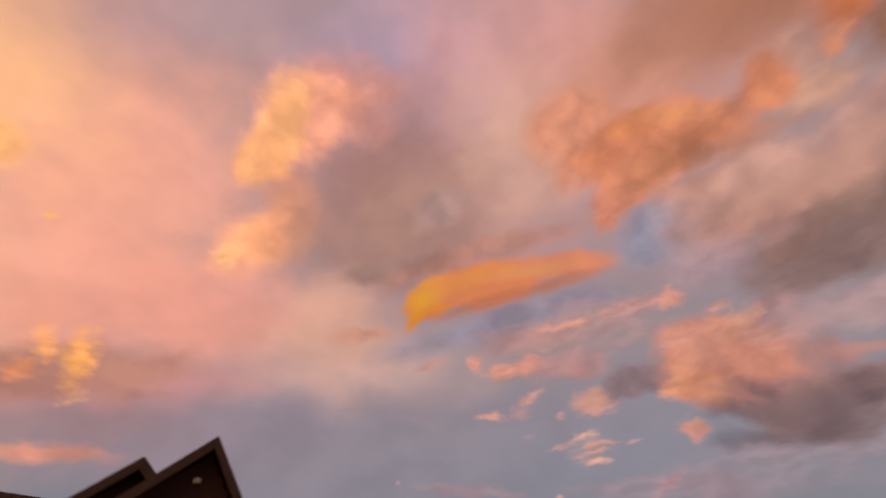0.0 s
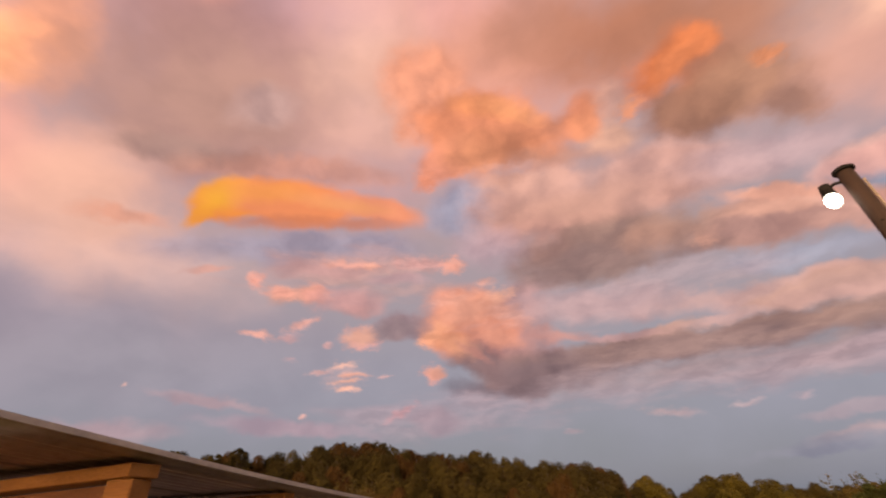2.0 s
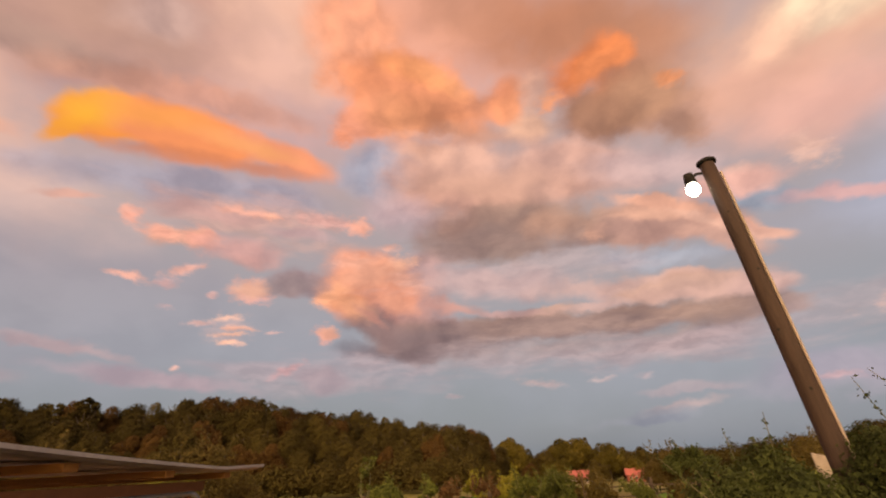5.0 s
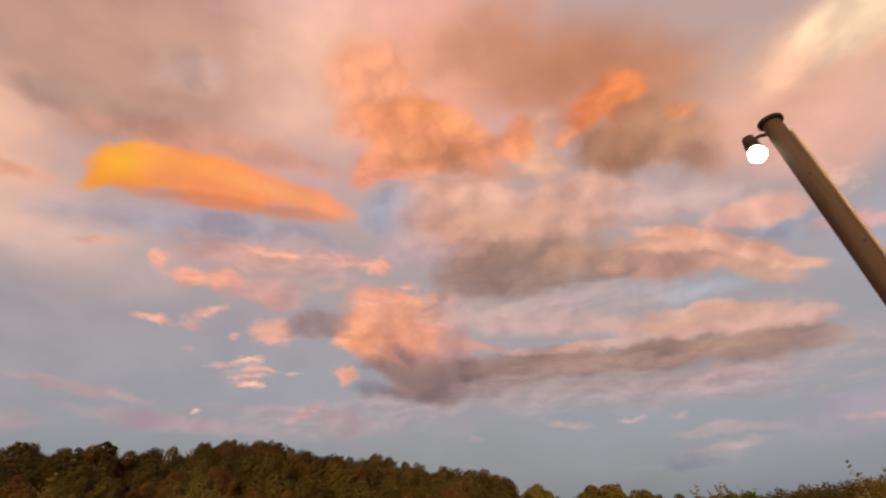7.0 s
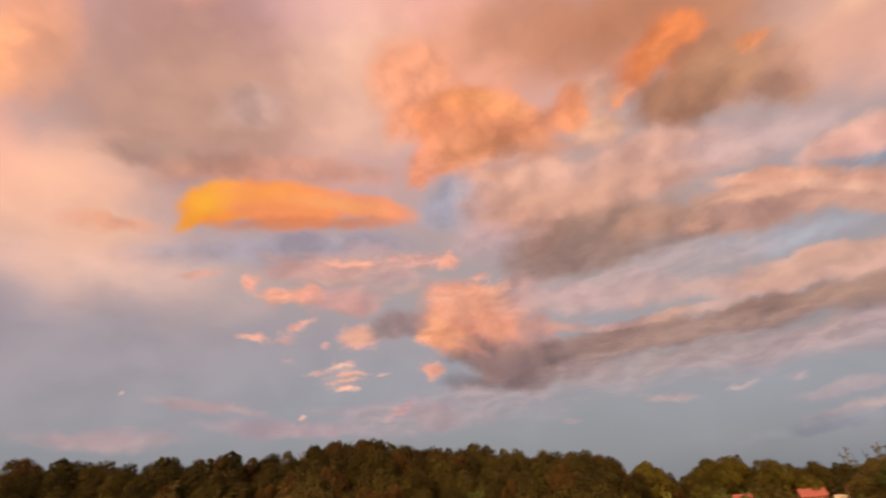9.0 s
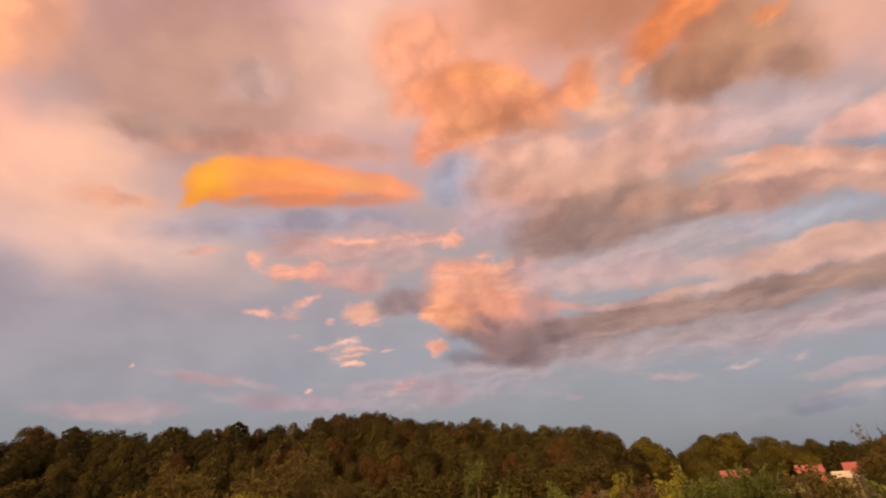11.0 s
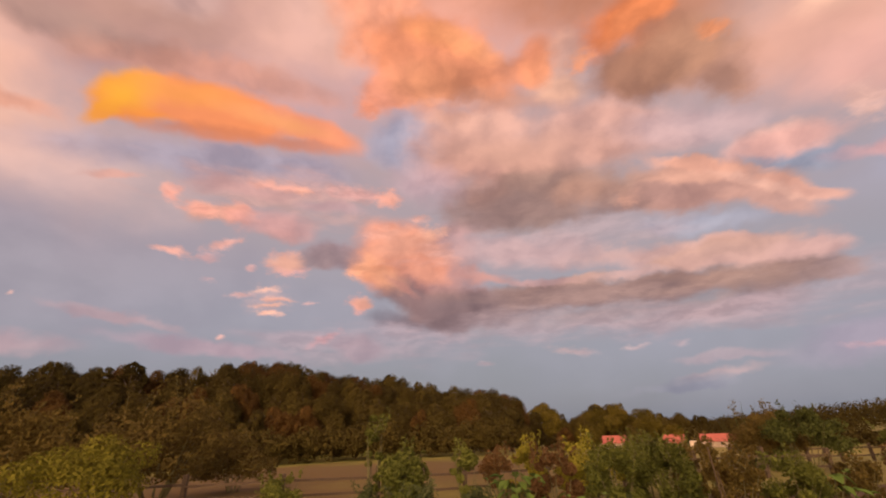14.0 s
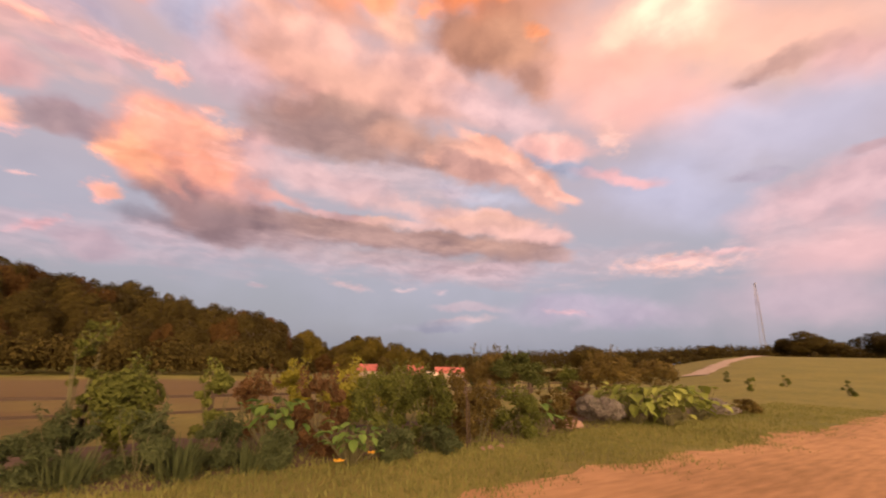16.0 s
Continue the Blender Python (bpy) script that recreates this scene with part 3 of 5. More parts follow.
WL.new(glow.outputs[0], tint.inputs["Scale"])
WL.new(scaled.outputs[0], warm.inputs[6])
WL.new(tint.outputs[0], warm.inputs[7])
shine = wnode("ShaderNodeBackground")
WL.new(warm.outputs[2], shine.inputs["Color"])
WL.new(shine.outputs[0], wnode("ShaderNodeOutputWorld").inputs["Surface"])

sun_data = bpy.data.lights.new("sun", "SUN")
sun_data.energy, sun_data.angle, sun_data.color = 0.6, radians(14), (1.0, 0.66, 0.40)
sun = new("sun", sun_data)
sun.matrix_world = look((0, 0, 0), (-math.sin(radians(SUN_AZ)), -math.cos(radians(SUN_AZ)), -math.tan(radians(SUN_EL + 8))))

# ---- materials ----
def material(name, rgb, rough=0.8, metal=0.0, scale=4.0, spread=0.25, second=None, bump=0.0, bump_scale=30.0, per_object=0.0, per_island=0.0,
             stretch=(1, 1, 1), translucent=0.0):
    """Surface with two scales of variation between rgb and a second colour."""
    mat = bpy.data.materials.new(name)
    mat.use_nodes = True
    nt = mat.node_tree
    bsdf = nt.nodes["Principled BSDF"]
    bsdf.inputs["Roughness"].default_value, bsdf.inputs["Metallic"].default_value = rough, metal
    bsdf.inputs["Specular IOR Level"].default_value = 0.25
    second = second or tuple(c * 0.55 for c in rgb)
    co = nt.nodes.new("ShaderNodeTexCoord")
    mp = nt.nodes.new("ShaderNodeMapping")
    mp.inputs["Scale"].default_value = stretch
    nt.links.new(co.outputs["Object"], mp.inputs["Vector"])
    big, small = nt.nodes.new("ShaderNodeTexNoise"), nt.nodes.new("ShaderNodeTexNoise")
    for n, s, d in ((big, scale, 3), (small, scale * 9, 4)):
        n.inputs["Scale"].default_value, n.inputs["Detail"].default_value = s, d
        nt.links.new(mp.outputs[0], n.inputs["Vector"])
    mean = nt.nodes.new("ShaderNodeMath")
    mean.operation = "ADD"
    nt.links.new(big.outputs["Fac"], mean.inputs[0])
    nt.links.new(small.outputs["Fac"], mean.inputs[1])
    value = mean.outputs[0]
    for amount, kind, socket in ((per_object, "ShaderNodeObjectInfo", "Random"), (per_island, "ShaderNodeNewGeometry", "Random Per Island")):
        if amount:
            src = nt.nodes.new(kind)
            mad = nt.nodes.new("ShaderNodeMath")
            mad.operation = "MULTIPLY_ADD"
            nt.links.new(src.outputs[socket], mad.inputs[0])
            mad.inputs[1].default_value = amount
            nt.links.new(value, mad.inputs[2])
            value = mad.outputs[0]
    mid_value = 1.0 + (per_object + per_island) / 2
    rng = nt.nodes.new("ShaderNodeMapRange")
    rng.inputs["From Min"].default_value, rng.inputs["From Max"].default_value = mid_value - 0.45, mid_value + 0.45
    nt.links.new(value, rng.inputs["Value"])
    mix = nt.nodes.new("ShaderNodeMix")
    mix.data_type = "RGBA"
    mix.inputs[6].default_value, mix.inputs[7].default_value = (*second, 1), (*rgb, 1)
    nt.links.new(rng.outputs[0], mix.inputs["Factor"])
    nt.links.new(mix.outputs[2], bsdf.inputs["Base Color"])
    if bump:
        bn = nt.nodes.new("ShaderNodeTexNoise")
        bn.inputs["Scale"].default_value, bn.inputs["Detail"].default_value = bump_scale, 5
        nt.links.new(mp.outputs[0], bn.inputs["Vector"])
        bp = nt.nodes.new("ShaderNodeBump")
        bp.inputs["Strength"].default_value, bp.inputs["Distance"].default_value = bump, 0.02
        nt.links.new(bn.outputs["Fac"], bp.inputs["Height"])
        nt.links.new(bp.outputs[0], bsdf.inputs["Normal"])
    if translucent:
        tr = nt.nodes.new("ShaderNodeBsdfTranslucent")
        nt.links.new(mix.outputs[2], tr.inputs["Color"])
        ms = nt.nodes.new("ShaderNodeMixShader")
        ms.inputs[0].default_value = translucent
        nt.links.new(bsdf.outputs[0], ms.inputs[1])
        nt.links.new(tr.outputs[0], ms.inputs[2])
        nt.links.new(ms.outputs[0], nt.nodes["Material Output"].inputs["Surface"])
    return mat


def leafy(name, rgb, second, per_object=0.5):
    mat = material(name, rgb, 0.75, scale=0.35, second=second, per_object=per_object, per_island=0.4, translucent=0.25)
    mat.node_tree.nodes["Principled BSDF"].inputs["Specular IOR Level"].default_value = 0.1
    return mat


M_WOODS = leafy("woodland_leaves", (0.082, 0.064, 0.016), (0.034, 0.028, 0.008), 0.8)
M_WOODS_RUST = leafy("rusty_leaves", (0.11, 0.062, 0.018), (0.05, 0.03, 0.009))
M_WOODS_GOLD = leafy("yellowing_leaves", (0.14, 0.11, 0.018), (0.065, 0.054, 0.01))
M_BUSH = leafy("bush_leaves", (0.145, 0.165, 0.034), (0.052, 0.062, 0.014))
M_HEDGE = leafy("dark_bush_leaves", (0.088, 0.105, 0.028), (0.028, 0.036, 0.011))
M_LIME = leafy("lime_leaves", (0.25, 0.235, 0.03), (0.12, 0.115, 0.016))
M_BROWN = leafy("dry_brush", (0.15, 0.112, 0.03), (0.07, 0.053, 0.016))
M_RED = leafy("russet_seed_heads", (0.15, 0.085, 0.035), (0.065, 0.036, 0.017))
M_SILVER = leafy("silvery_leaves", (0.30, 0.27, 0.23), (0.15, 0.14, 0.11))
M_BLADE = leafy("blue_green_blades", (0.12, 0.145, 0.058), (0.042, 0.055, 0.022))
M_BROAD = leafy("broad_green_leaves", (0.15, 0.23, 0.05), (0.06, 0.11, 0.024))
M_EAR = leafy("elephant_ear_leaves", (0.30, 0.33, 0.075), (0.14, 0.18, 0.035))
M_STEM = material("stems", (0.16, 0.15, 0.07), 0.8)
M_BARK = material("bark", (0.09, 0.07, 0.05), 0.9, scale=2, bump=0.6, stretch=(3, 3, 0.5))
M_POLE = material("weathered_pole_wood", (0.070, 0.044, 0.032), 0.75, scale=3, second=(0.028, 0.018, 0.014), bump=0.5, bump_scale=14, stretch=(9, 9, 0.35))
M_STEEL = material("galvanised_steel", (0.5, 0.5, 0.5), 0.45, 0.85, scale=6)
M_TIN = material("corrugated_tin", (0.30, 0.255, 0.27), 0.38, 0.6, scale=2.5, second=(0.17, 0.14, 0.145), bump=0.15)
M_LUMBER = material("orange_brown_lumber", (0.34, 0.155, 0.045), 0.75, scale=3, second=(0.20, 0.085, 0.027), bump=0.3, stretch=(0.4, 6, 6))
M_HEADER = material("brown_header_board", (0.20, 0.085, 0.04), 0.8, scale=3, second=(0.12, 0.05, 0.025), bump=0.3, stretch=(0.4, 6, 6))
M_FENCE = material("grey_fence_wood", (0.10, 0.072, 0.05), 0.9, scale=2, second=(0.05, 0.036, 0.027), bump=0.4, per_object=0.3, stretch=(0.6, 6, 6))
M_SIDING = material("dark_red_siding", (0.045, 0.014, 0.012), 0.8, scale=2, second=(0.025, 0.009, 0.008), bump=0.3, stretch=(5, 5, 0.5), per_object=0.2)
M_ROOF = material("brown_roof_shingles", (0.06, 0.03, 0.024), 0.85, scale=4, second=(0.035, 0.018, 0.015), bump=0.5)
M_FASCIA = material("dark_fascia", (0.05, 0.024, 0.02), 0.7, scale=3)
M_DARK = material("dark_interior", (0.02, 0.018, 0.016), 0.9)
M_WHITE = material("weathered_white_paint", (0.62, 0.55, 0.47), 0.7, scale=4, second=(0.4, 0.33, 0.26), bump=0.3)
M_REDROOF = material("red_metal_roof", (0.40, 0.12, 0.10), 0.6, scale=0.6, second=(0.28, 0.09, 0.075))
M_HOUSEWALL = material("pale_house_wall", (0.40, 0.33, 0.27), 0.8, scale=0.6)
M_BRICK = material("red_barn_wall", (0.28, 0.09, 0.065), 0.85, scale=0.8)
M_ROCK = material("pink_grey_rock", (0.34, 0.22, 0.16), 0.9, scale=5, second=(0.17, 0.11, 0.08), bump=0.7)
M_YELLOW = material("yellow_petals", (0.75, 0.42, 0.03), 0.6)
M_DIRT = material("orange_dirt", (0.50, 0.29, 0.14), 0.95, scale=0.5, second=(0.20, 0.115, 0.045), bump=0.8, bump_scale=12, stretch=(0.35, 1.6, 1))
M_GRAVEL = material("pale_gravel", (0.46, 0.37, 0.28), 0.95, scale=1.5, second=(0.3, 0.235, 0.175), bump=0.8, bump_scale=25)
# neutral grey of the added slab that bounces light under the tin roof
M_PAD = material("pad_bounce_grey", (0.46, 0.44, 0.44), 0.9, scale=1.5, second=(0.33, 0.31, 0.31), bump=0.3)
M_SOIL = material("garden_soil", (0.12, 0.08, 0.05), 0.95, scale=2, bump=0.9, bump_scale=10)
M_GRASS = material("grass_blades", (0.22, 0.215, 0.06), 0.8, scale=0.5, second=(0.12, 0.13, 0.035), per_island=0.5, translucent=0.2)
M_GLASS = material("window_glass", (0.03, 0.035, 0.04), 0.08)

M_LAMP = bpy.data.materials.new("lit_lamp_globe")
M_LAMP.use_nodes = True
lamp_bsdf = M_LAMP.node_tree.nodes["Principled BSDF"]
lamp_bsdf.inputs["Emission Color"].default_value = (1.0, 0.93, 0.76, 1)
lamp_bsdf.inputs["Emission Strength"].default_value = 9.0

# the land: turf, with ploughed brown field and pale hay meadow by place
M_LAND = material("turf", (0.22, 0.19, 0.042), 0.95, scale=0.3, second=(0.10, 0.108, 0.023), bump=0.9, bump_scale=6)


def patch(mat, cx, cy, rx, ry, turn, rgb, strength=0.9):
    """A field of another growth in the land's turf."""
    nt = mat.node_tree
    base = nt.nodes["Principled BSDF"].inputs["Base Color"]
    before = base.links[0].from_socket
    co, mp, ln = nt.nodes.new("ShaderNodeTexCoord"), nt.nodes.new("ShaderNodeMapping"), nt.nodes.new("ShaderNodeVectorMath")
    mp.vector_type, ln.operation = "TEXTURE", "LENGTH"
    mp.inputs["Location"].default_value, mp.inputs["Rotation"].default_value = (cx, cy, 0), (0, 0, radians(turn))
    mp.inputs["Scale"].default_value = (rx, ry, 1e4)
    nt.links.new(co.outputs["Object"], mp.inputs["Vector"])
    nt.links.new(mp.outputs[0], ln.inputs[0])
    tn = nt.nodes.new("ShaderNodeTexNoise")
    tn.inputs["Scale"].default_value, tn.inputs["Detail"].default_value = 0.15, 6
    nt.links.new(co.outputs["Object"], tn.inputs["Vector"])
    ad = nt.nodes.new("ShaderNodeMath")
    ad.operation = "ADD"
    nt.links.new(ln.outputs["Value"], ad.inputs[0])
    nt.links.new(tn.outputs["Fac"], ad.inputs[1])
    mr = nt.nodes.new("ShaderNodeMapRange")
    mr.inputs["From Min"].default_value, mr.inputs["From Max"].default_value = 1.25, 1.6
    mr.inputs["To Min"].default_value, mr.inputs["To Max"].default_value = strength, 0
    nt.links.new(ad.outputs[0], mr.inputs["Value"])
    mx = nt.nodes.new("ShaderNodeMix")
    mx.data_type = "RGBA"
    mx.inputs[7].default_value = (*rgb, 1)
    nt.links.new(mr.outputs[0], mx.inputs["Factor"])
    nt.links.new(before, mx.inputs[6])
    nt.links.new(mx.outputs[2], base)


patch(M_LAND, -14, 50, 36, 38, 0, (0.115, 0.072, 0.026), 0.85)
patch(M_LAND, 70, 165, 60, 45, 0, (0.28, 0.21, 0.065))
patch(M_LAND, 62, 75, 26, 18, 30, (0.22, 0.19, 0.05))

# ---- the land ----
def ss(a, b, v):
    t = np.clip((v - a) / (b - a), 0, 1)
    return t * t * (3 - 2 * t)


def land(x, y):
    """Height of the ground."""
    x, y = np.asarray(x, float), np.asarray(y, float)
    r = np.hypot(x, y - 5)
    a = np.degrees(np.arctan2(x, y - 5))
    ahead = 1 - ss(100, 130, np.abs(a))
    z = (-2.8 * ss(13, 90, r) - 4.6 * ss(90, 210, r)) * ahead
    z = z + 15.0 * ss(95, 178, r) * ss(13, -16, a) * ahead
    w = ss(46, 70, a) * (1 - ss(120, 160, a))
    z = z * (1 - w) + w * 3.9 * ss(12, 115, r)
    return z + 0.05 * np.sin(x * 0.31 + 1) * np.sin(y * 0.27) * ss(8, 25, r)


def mesh_object(name, verts, faces, mat, parent=None, smooth=False):
    me = bpy.data.meshes.new(name)
    me.from_pydata([tuple(map(float, v)) for v in verts], [], [tuple(map(int, q)) for q in faces])
    me.materials.append(mat)
    if smooth:
        me.polygons.foreach_set("use_smooth", [True] * len(me.polygons))
    ob = new(name, me)
    ob.parent = parent
    return ob


def part(name, bm, mat, parent, label="", smooth=False):
    me = bpy.data.meshes.new(name)
    bm.to_mesh(me)
    bm.free()
    me.materials.append(mat)
    if smooth:
        me.polygons.foreach_set("use_smooth", [True] * len(me.polygons))
    ob = new(name, me)
    ob.parent = parent
    if label:
        ob["label"] = label
    return ob


def thing(name, place, label, category, group="", kind="", turn=0.0):
    ob = new(name)
    ob.matrix_basis = pose(*place, 0, 0, turn)
    ob.empty_display_size = 0.2
    return tagged(ob, label, category, group, kind)


def ground_sheet():
    rings = np.concatenate(([0], np.geomspace(1.0, 2600, 110)))
    n = 220
    verts, faces = [(0, 5, 0)], []
    for r in rings[1:]:
        th = np.arange(n) * 2 * np.pi / n
        x, y = r * np.sin(th), 5 + r * np.cos(th)
        verts += list(zip(x, y, land(x, y)))
    for j in range(n):
        faces.append((0, 1 + (j + 1) % n, 1 + j))
    for i in range(len(rings) - 2):
        for j in range(n):
            p, q = 1 + i * n + j, 1 + i * n + (j + 1) % n
            faces.append((p, q, q + n, p + n))
    return tagged(mesh_object("ground", verts, faces, M_LAND, smooth=True), "rolling turf and fields sloping away to the woods", "ground", kind="structure")


ground_sheet()


def strip(name, points, width, mat, label, lift, category, ragged=0.25, seed=1):
    """A worn track along the land, with uneven edges."""
    rnd = np.random.RandomState(seed)
    pts = np.array(points, float)
    t = np.linspace(0, len(pts) - 1, 40 * (len(pts) - 1))
    x, y = np.interp(t, range(len(pts)), pts[:, 0]), np.interp(t, range(len(pts)), pts[:, 1])
    for _ in range(12):
        x[1:-1], y[1:-1] = (x[:-2] + 2 * x[1:-1] + x[2:]) / 4, (y[:-2] + 2 * y[1:-1] + y[2:]) / 4
    dx, dy = np.gradient(x), np.gradient(y)
    k = np.hypot(dx, dy)
    nx, ny = -dy / k, dx / k
    across = 9
    edge = np.convolve(rnd.normal(0, 1, (len(x) + 8)), np.ones(5) / 3, "same")[4:-4] * ragged
    verts, faces = [], []
    for j in range(across):
        s = (j / (across - 1) - 0.5)
        off = s * width + (edge if j == across - 1 else (edge[::-1] if j == 0 else 0))
        px, py = x + nx * off, y + ny * off
        drop = 0.0 if 0 < j < across - 1 else -0.03
        verts += list(zip(px, py, land(px, py) + lift + drop))
    m = len(x)
    for j in range(across - 1):
        for i in range(m - 1):
            faces.append((j * m + i, j * m + i + 1, (j + 1) * m + i + 1, (j + 1) * m + i))
    return tagged(mesh_object(name, verts, faces, mat, smooth=True), label, category, kind="structure")


strip("dirt_drive", ((-16, 8.6), (-4, 8.6), (6, 8.9), (14, 8.9), (26, 8.6), (45, 8)), 4.4, M_DIRT, "worn orange dirt drive beside the lawn", 0.03, "drive", 0.28)
strip("dirt_lane", ((44, 28), (60, 33), (80, 38), (106, 43)), 2.4, M_GRAVEL, "pale dirt lane climbing the grassy rise", 0.08, "lane", 0.3, 3)
strip("gravel_path", ((-12, 17.2), (-6, 16.4), (0.2, 16.2)), 1.2, M_GRAVEL, "pale gravel path beside the garden bed", 0.03, "path", 0.1, 4)
# added slab, itself unseen: throws neutral light up at the roof's underside
pad = [(-5.2, 1.9), (-1.55, 0.95), (-0.45, 5.1), (-4.1, 6.0)]
tagged(mesh_object("bounce_pad", [(x, y, z) for z in (-0.05, 0.04) for x, y in pad], [(3, 2, 1, 0), (4, 5, 6, 7)] + [(i, (i + 1) % 4, 4 + (i + 1) % 4, 4 + i) for i in range(4)], M_PAD), "plain grey slab added under the kennel to bounce light onto its roof", "pad", kind="structure")
strip("garden_bed", ((-0.5, 14.6), (6, 14.9), (12, 15.4), (21, 16)), 3.4, M_SOIL, "dark soil of the overgrown garden bed", 0.02, "bed", 0.3, 5)

# ---- plants ----
def quads(centres, normals, size, rnd, aspect=1.0):
    """Small leaf-shaped faces, bent along the middle, at the centres."""
    n = len(centres)
    a = np.cross(normals, rnd.normal(size=(n, 3)))
    a /= np.linalg.norm(a, axis=1)[:, None] + 1e-9
    b = np.cross(normals, a)
    s = size * rnd.uniform(0.6, 1.35, (n, 1))
    v = np.stack([centres - a * s, centres - b * s * 0.55 * aspect + normals * s * 0.15, centres + a * s, centres + b * s * 0.55 * aspect + normals * s * 0.15], 1).reshape(-1, 3)
    f = np.arange(4 * n).reshape(-1, 4)
    return v, f


def crown_points(rnd, lobes, per_lobe, width, height, base=0.0, flat=1.0, small=1.0, loose=False):
    """Leaf places on a heap of billows: uneven outline, with gaps between."""
    if not loose:
        n, heaps = lobes * per_lobe, 17
        k = np.arange(heaps) + 0.5  # heaps of leaves spread over the crown's dome
        up, turn = 1 - 1.55 * k / heaps, k * 2.39996 + rnd.uniform(0, 6.28)
        flat_r = np.sqrt(1 - up ** 2)
        c = np.stack([np.cos(turn) * flat_r, np.sin(turn) * flat_r, up], 1) + rnd.normal(0, 0.10, (heaps, 3))
        c *= rnd.uniform(0.5, 0.82, (heaps, 1))
        size = rnd.uniform(0.28, 0.50, heaps)
        which = rnd.choice(heaps, n, p=size ** 2 / np.sum(size ** 2))
        d = rnd.normal(size=(n, 3)) + 0.7 * c[which]
        d /= np.linalg.norm(d, axis=1)[:, None]
        ragged = 1 + 0.16 * np.sin(d @ rnd.normal(0, 5, 3) + which) + rnd.normal(0, 0.07, n) - 0.30 * rnd.uniform(0, 1, n) ** 3
        p = (c[which] + d * (size[which] * ragged)[:, None]) * np.array([width, width, height * 0.52])
        p[:, 2] += base + height * 0.5
        nor = d + rnd.normal(0, 0.33, (n, 3))
        return p, nor / np.linalg.norm(nor, axis=1)[:, None]
    pts, nor = [], []
    for i in range(lobes):
        h = rnd.uniform(0, 1) ** 0.8
        reach = math.sqrt(max(0.05, 1 - (2 * h - 0.75) ** 2 / 1.75)) * width * rnd.uniform(0.35, 0.85)
        th = rnd.uniform(0, 2 * math.pi)
        c = np.array([reach * math.cos(th), reach * math.sin(th), base + h * height])
        rad = width * rnd.uniform(0.2, 0.42) * (1.1 - 0.45 * h) * small
        d = rnd.normal(size=(per_lobe, 3))
        d /= np.linalg.norm(d, axis=1)[:, None]
        k = rnd.uniform(0.3, 1.1, (per_lobe, 1))
        pts.append(c + d * k * rad * np.array([1, 1, 0.75 * flat]))
        nor.append(d + rnd.normal(0, 0.9, (per_lobe, 3)))
    n = np.concatenate(nor)
    return np.concatenate(pts), n / np.linalg.norm(n, axis=1)[:, None]


def limb(verts, faces, p, q, r0, r1, sides=6):
    p, q = np.array(p, float), np.array(q, float)
    d = (q - p) / np.linalg.norm(q - p)
    a = np.cross(d, (0.3, 0.9, 0.1))
    a /= np.linalg.norm(a)
    b = np.cross(d, a)
    s = len(verts)
    for c, r in ((p, r0), ((p + q) / 2, (r0 + r1) / 2), (q, r1)):
        for i in range(sides):
            t = 2 * math.pi * i / sides
            verts.append(tuple(c + r * (a * math.cos(t) + b * math.sin(t))))
    for k in range(2):
        for i in range(sides):
            j = (i + 1) % sides
            faces.append((s + k * sides + i, s + k * sides + j, s + (k + 1) * sides + j, s + (k + 1) * sides + i))
    faces.append(tuple(s + 2 * sides + i for i in range(sides)))


def make_tree(seed, height, width, mat, lobes, per_lobe, leaf, label, group, open_crown=False):
    """One tree at the origin: tapered trunk with limbs, and a crown of small leaf clumps."""
    rnd = np.random.RandomState(seed)
    tree = thing("tree", (0, 0, 0), label, "tree", group)
    v, f = [], []
    limb(v, f, (0, 0, -0.4), (0.02 * height, 0, 0.8 * height), 0.028 * height, 0.008 * height, 8)
    for i in range(7):
        t, h = rnd.uniform(0, 6.28), rnd.uniform(0.25, 0.7) * height
        limb(v, f, (0.02 * h, 0, h), (width * 0.6 * math.cos(t), width * 0.6 * math.sin(t), h + 0.2 * height), 0.011 * height, 0.003 * height, 5)
    mesh_object("trunk", v, f, M_BARK, tree, True)
    low = 0.3 if open_crown else 0.04
    p, n = crown_points(rnd, lobes, per_lobe, width, height * (0.92 - low), height * low, 0.7 if open_crown else 1.0, 0.8, open_crown)
    top = p[:, 2].max()
    p[:, 2] = np.where(p[:, 2] > height * low, height * low + (p[:, 2] - height * low) * (height * (1 - low)) / (top - height * low), p[:, 2])
    qv, qf = quads(p, n, leaf, rnd)
    mesh_object("crown", qv, qf, mat, tree)
    return tree


